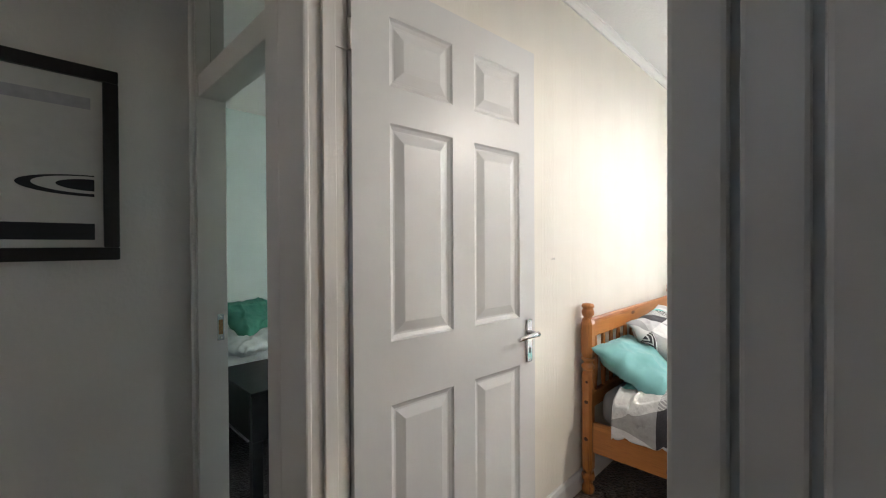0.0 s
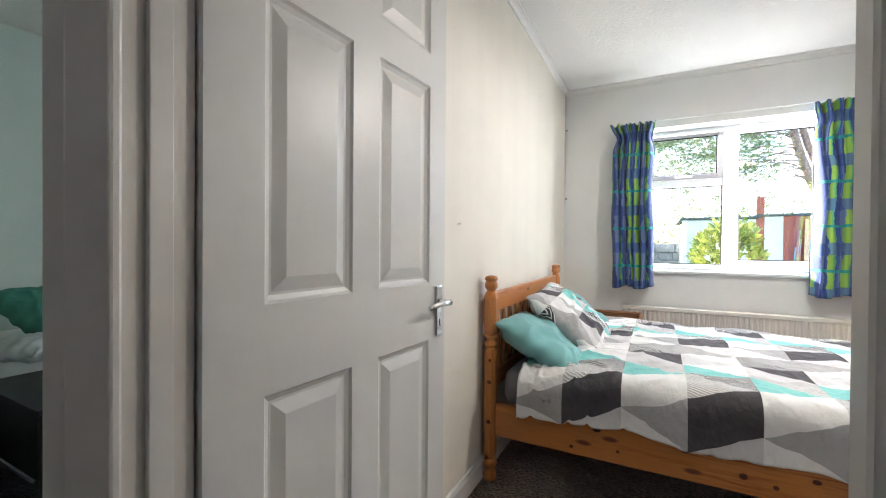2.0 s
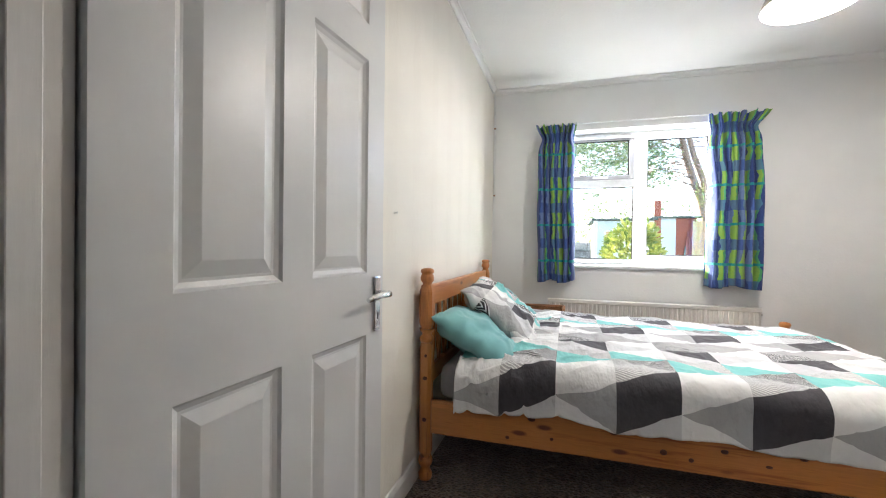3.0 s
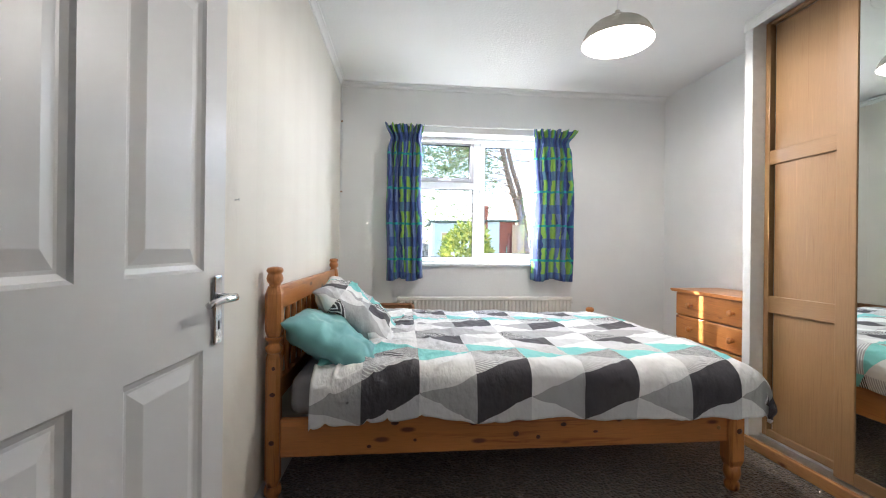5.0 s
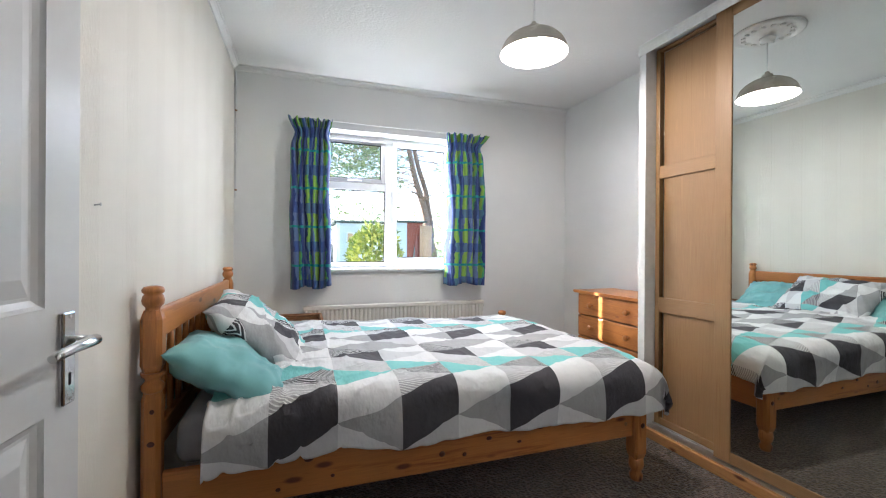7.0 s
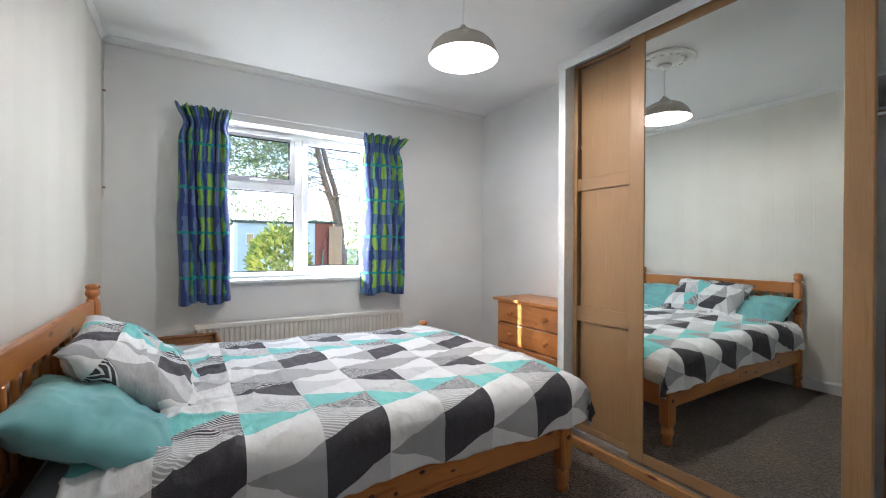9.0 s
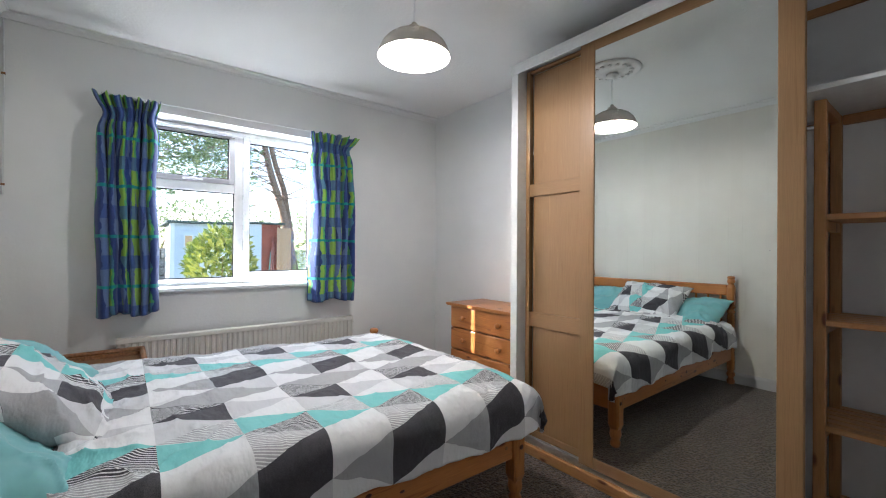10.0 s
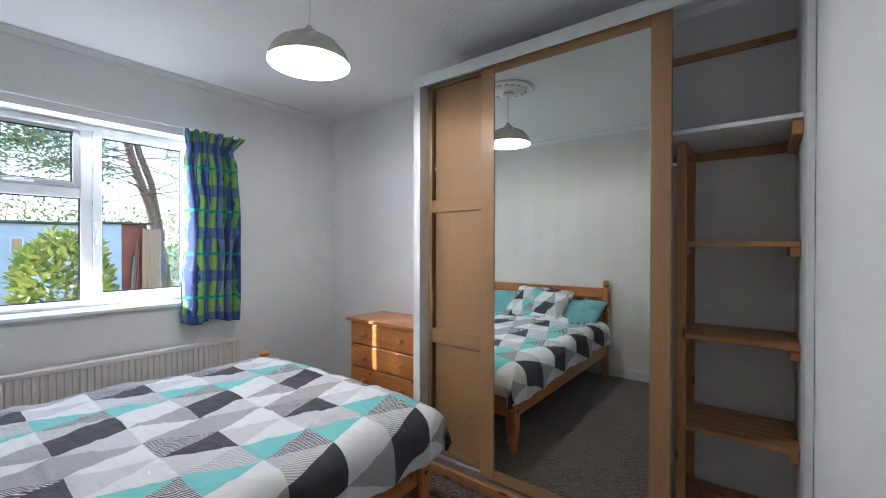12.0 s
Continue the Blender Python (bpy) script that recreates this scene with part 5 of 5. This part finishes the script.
def stone_wall():
    t = thing("garden_wall", "low grey stone garden wall", "wall", (-1.3, 10.5, OUT))
    rng = random.Random(5)
    part("mortar", boxes((-3.0, 0.0, 10.33, 10.6, OUT, 1.16)), M_STONE, t)
    z = OUT
    while z < 1.15:
        h = rng.uniform(0.12, 0.2)
        x = -3.0
        while x < 0.0:
            w = rng.uniform(0.18, 0.42)
            part("stone", boxes((x + 0.008, min(x + w, 0.02) - 0.008, 10.27 + rng.uniform(-0.02, 0.02), 10.335, z + 0.008, min(z + h, 1.22) - 0.008, 0.015)), M_STONE, t)
            x += w
        z += h
    s = thing("tarpaulin", "dark blue tarpaulin bundled by the shed", "tarpaulin", (-0.05, 9.8, OUT))
    bm = bmesh.new()
    add_box(bm, -0.22, 0.02, 9.7, 9.95, OUT, 0.62, 0.08, None, 3)
    for v in bm.verts:
        v.co += 0.07 * noise.noise_vector(v.co * 4)
        v.co.x -= 0.12 * (0.6 - v.co.z)
    part("sheet", bm, M_TARP, s, "", True)


stone_wall()


def leaf_mesh(length, width, material):
    """One folded leaf blade with a pointed end."""
    pts = [(0, 0, 0), (0.25, 0.5, 0.06), (0.6, 0.5, 0.05), (1, 0, -0.08), (0.6, -0.5, 0.05), (0.25, -0.5, 0.06), (0.5, 0, -0.03)]
    me = bpy.data.meshes.new("leaf")
    me.from_pydata([(a * length, b * width, c * length) for a, b, c in pts], [], [(0, 6, 1), (1, 6, 2), (2, 6, 3), (3, 6, 4), (4, 6, 5), (5, 6, 0)])
    me.materials.append(material)
    return me


def foliage(name, spots, length, width, material, parent, rng, up=0.4):
    """Many leaves joined into one crown; spots are (place, outward) pairs."""
    shape = [(0, 0, 0), (0.3, 0.5, 0.06), (0.65, 0.42, 0.04), (1, 0, -0.08), (0.65, -0.42, 0.04), (0.3, -0.5, 0.06)]
    verts, faces = [], []
    for p, o in spots:
        d = (Vector(o) + Vector((rng.gauss(0, 0.6), rng.gauss(0, 0.6), rng.gauss(up, 0.5)))).normalized()
        q = d.to_track_quat("X", "Z").to_matrix().to_4x4() @ pose(0, 0, 0, rng.uniform(-70, 70), 0, 0)
        s = rng.uniform(0.65, 1.25)
        base = len(verts)
        for a, b, c in shape:
            verts.append(Vector(p) + q @ Vector((a * length * s, b * width * s, c * length * s)))
        faces += [(base, base + 1, base + 2, base + 3), (base, base + 3, base + 4, base + 5)]
    me = bpy.data.meshes.new(name)
    me.from_pydata(verts, [], faces)
    me.materials.append(material)
    ob = new(name, me)
    ob.parent = parent
    if parent is not None:
        ob.matrix_parent_inverse = Matrix.Translation(-parent.location)
    return ob


def bush():
    rng = random.Random(21)
    c = Vector((0.44, 7.4, 0.64))
    t = thing("laurel_bush", "rounded yellow-green variegated bush before the shed", "bush", (c.x, c.y, OUT))
    bm = bmesh.new()
    for k in range(9):
        a = rng.uniform(0, 6.28)
        add_tube(bm, [(c.x, c.y, OUT), (c.x + 0.15 * math.cos(a), c.y + 0.15 * math.sin(a), 0.2), (c.x + 0.38 * math.cos(a), c.y + 0.38 * math.sin(a), rng.uniform(0.5, 1.2))], 0.02, 6, 0.006)
    part("stems", bm, M_BARK, t)
    spots, near = [], []
    for k in range(2600):
        d = Vector((rng.gauss(0, 1), rng.gauss(0, 1), rng.gauss(0, 1))).normalized()
        r = 1 + 0.14 * noise.noise(d * 2.2) + rng.uniform(-0.28, 0.04)
        r /= (abs(d.x) ** 3 + abs(d.y) ** 3 + abs(d.z) ** 3) ** (1 / 3) * 1.08
        p = c + Vector((d.x * 0.43, d.y * 0.45, d.z * 0.80)) * r
        if p.z < OUT + 0.05:
            continue
        (near if d.y < -0.2 and d.z > -0.1 and len(near) < 260 and k % 3 == 0 else spots).append((p, d))
    foliage("crown", spots, 0.095, 0.052, M_BUSHLEAF, t, rng)["kind"] = "stuff"
    me = leaf_mesh(0.10, 0.05, M_BUSHLEAF)
    for p, d in near:
        ob = new("leaf", me)
        ob.parent = t
        ob.matrix_parent_inverse = Matrix.Translation(-t.location)
        o = (d + Vector((rng.gauss(0, 0.5), rng.gauss(0, 0.5), rng.gauss(0.3, 0.4)))).normalized()
        ob.matrix_basis = Matrix.Translation(p) @ o.to_track_quat("X", "Z").to_matrix().to_4x4() @ pose(0, 0, 0, rng.uniform(-60, 60), 0, 0)


bush()


def hedge():
    rng = random.Random(8)
    t = thing("hedge", "loose green hedge behind the sheds", "hedge", (0, 13.5, OUT))
    bm = bmesh.new()
    spots = []
    for k in range(30):
        x = -5 + 0.42 * k
        h = 2.15 + 0.5 * noise.noise(Vector((x * 0.7, 0, 0)))
        add_tube(bm, [(x, 13.5, OUT), (x + rng.uniform(-0.2, 0.2), 13.5, 1.0), (x + rng.uniform(-0.4, 0.4), 13.4, h - 0.2)], 0.03, 6, 0.008)
        for _ in range(420):
            spots.append(((x + rng.gauss(0, 0.35), 13.3 + rng.gauss(0, 0.3), OUT + (h - OUT) * rng.random() ** 0.6), (rng.gauss(0, 1), -0.5, 0.5)))
    part("stems", bm, M_BARK, t)
    foliage("crown", spots, 0.085, 0.045, M_HEDGELEAF, t, rng)["kind"] = "stuff"


hedge()


def limb(bm, pts, r, r_end):
    add_tube(bm, pts, r, 9, r_end)


def big_tree():
    rng = random.Random(14)
    t = thing("conifer_tree", "leaning tree with bare branches and fir-green crown", "tree", (3.1, 12.4, OUT))
    bm = bmesh.new()
    limb(bm, [(3.15, 12.4, OUT), (2.95, 12.3, 1.0), (2.62, 12.1, 2.2), (2.30, 12.0, 3.1), (2.12, 12.0, 3.9), (1.95, 12.0, 5.4)], 0.115, 0.06)
    limb(bm, [(2.92, 12.3, 1.4), (2.66, 12.1, 2.7), (2.42, 12.0, 3.3), (2.20, 12.0, 4.2), (2.10, 12.0, 5.6)], 0.085, 0.05)
    part("trunk", bm, M_BARK, t)
    bm = bmesh.new()
    spots = []
    for k in range(70):
        z = rng.uniform(2.4, 5.4)
        root = Vector((2.55 - 0.3 * (z - 2.2) * 0.7, 12.0, z))
        a = rng.uniform(-0.5, 0.9)
        side = rng.choice((-1, -1, -1, 1))
        ln = rng.uniform(0.7, 2.6)
        p1 = root + Vector((side * ln * 0.45, rng.uniform(-0.5, 0.5), ln * 0.30 * a + rng.gauss(0, 0.12)))
        p2 = root + Vector((side * ln, rng.uniform(-0.9, 0.9), ln * (0.62 * a - 0.22)))
        add_tube(bm, [root, p1, p2], 0.014, 6, 0.004)
        for _ in range(3):
            q = p1.lerp(p2, rng.random())
            add_tube(bm, [q, q + Vector((rng.gauss(0, 0.25), rng.gauss(0, 0.2), rng.gauss(-0.05, 0.25)))], 0.008, 5, 0.003)
        if rng.random() < 0.62:
            for _ in range(90):
                q = p1.lerp(p2, rng.uniform(0.2, 1.1))
                spots.append((q + Vector((rng.gauss(0, 0.16), rng.gauss(0, 0.2), rng.gauss(0, 0.09))), (side, 0, 0.1)))
    part("limb", bm, M_BARK, t)
    for k in range(26):
        cc = Vector((rng.uniform(-1.6, 1.4), rng.uniform(11.0, 13.0), rng.uniform(2.75, 4.6)))
        for _ in range(230):
            spots.append((cc + Vector((rng.gauss(0, 0.30), rng.gauss(0, 0.3), rng.gauss(0, 0.11))), (rng.gauss(0, 1), 0, 0.1)))
    foliage("crown", spots, 0.11, 0.035, M_FIRLEAF, t, rng, 0.1)["kind"] = "stuff"


big_tree()


# unseen tree, added to keep the sun out of the left window pane
def cypress():
    rng = random.Random(31)
    x, y = -8.05, 12.03
    t = thing("sun_block_cypress", "unseen narrow cypress, added to block sun from the left pane", "tree", (x, y, OUT))
    bm = bmesh.new()
    limb(bm, [(x, y, OUT), (x, y, 2.0), (x + 0.02, y, 5.0), (x, y, 7.6)], 0.12, 0.03)
    part("trunk", bm, M_BARK, t)
    spots = []
    for _ in range(9000):
        z = rng.uniform(0.3, 8.2)
        rad = 0.235 * min(1.0, (8.6 - z) / 2.0) * (1 + 0.15 * noise.noise(Vector((0, 0, z * 2)))) * rng.random() ** 0.5
        a = rng.uniform(0, 6.283)
        spots.append(((x + rad * math.cos(a), y + rad * math.sin(a), z), (math.cos(a), math.sin(a), 0.8)))
    foliage("crown", spots, 0.10, 0.06, M_FIRLEAF, t, rng, 0.8)["kind"] = "stuff"


cypress()
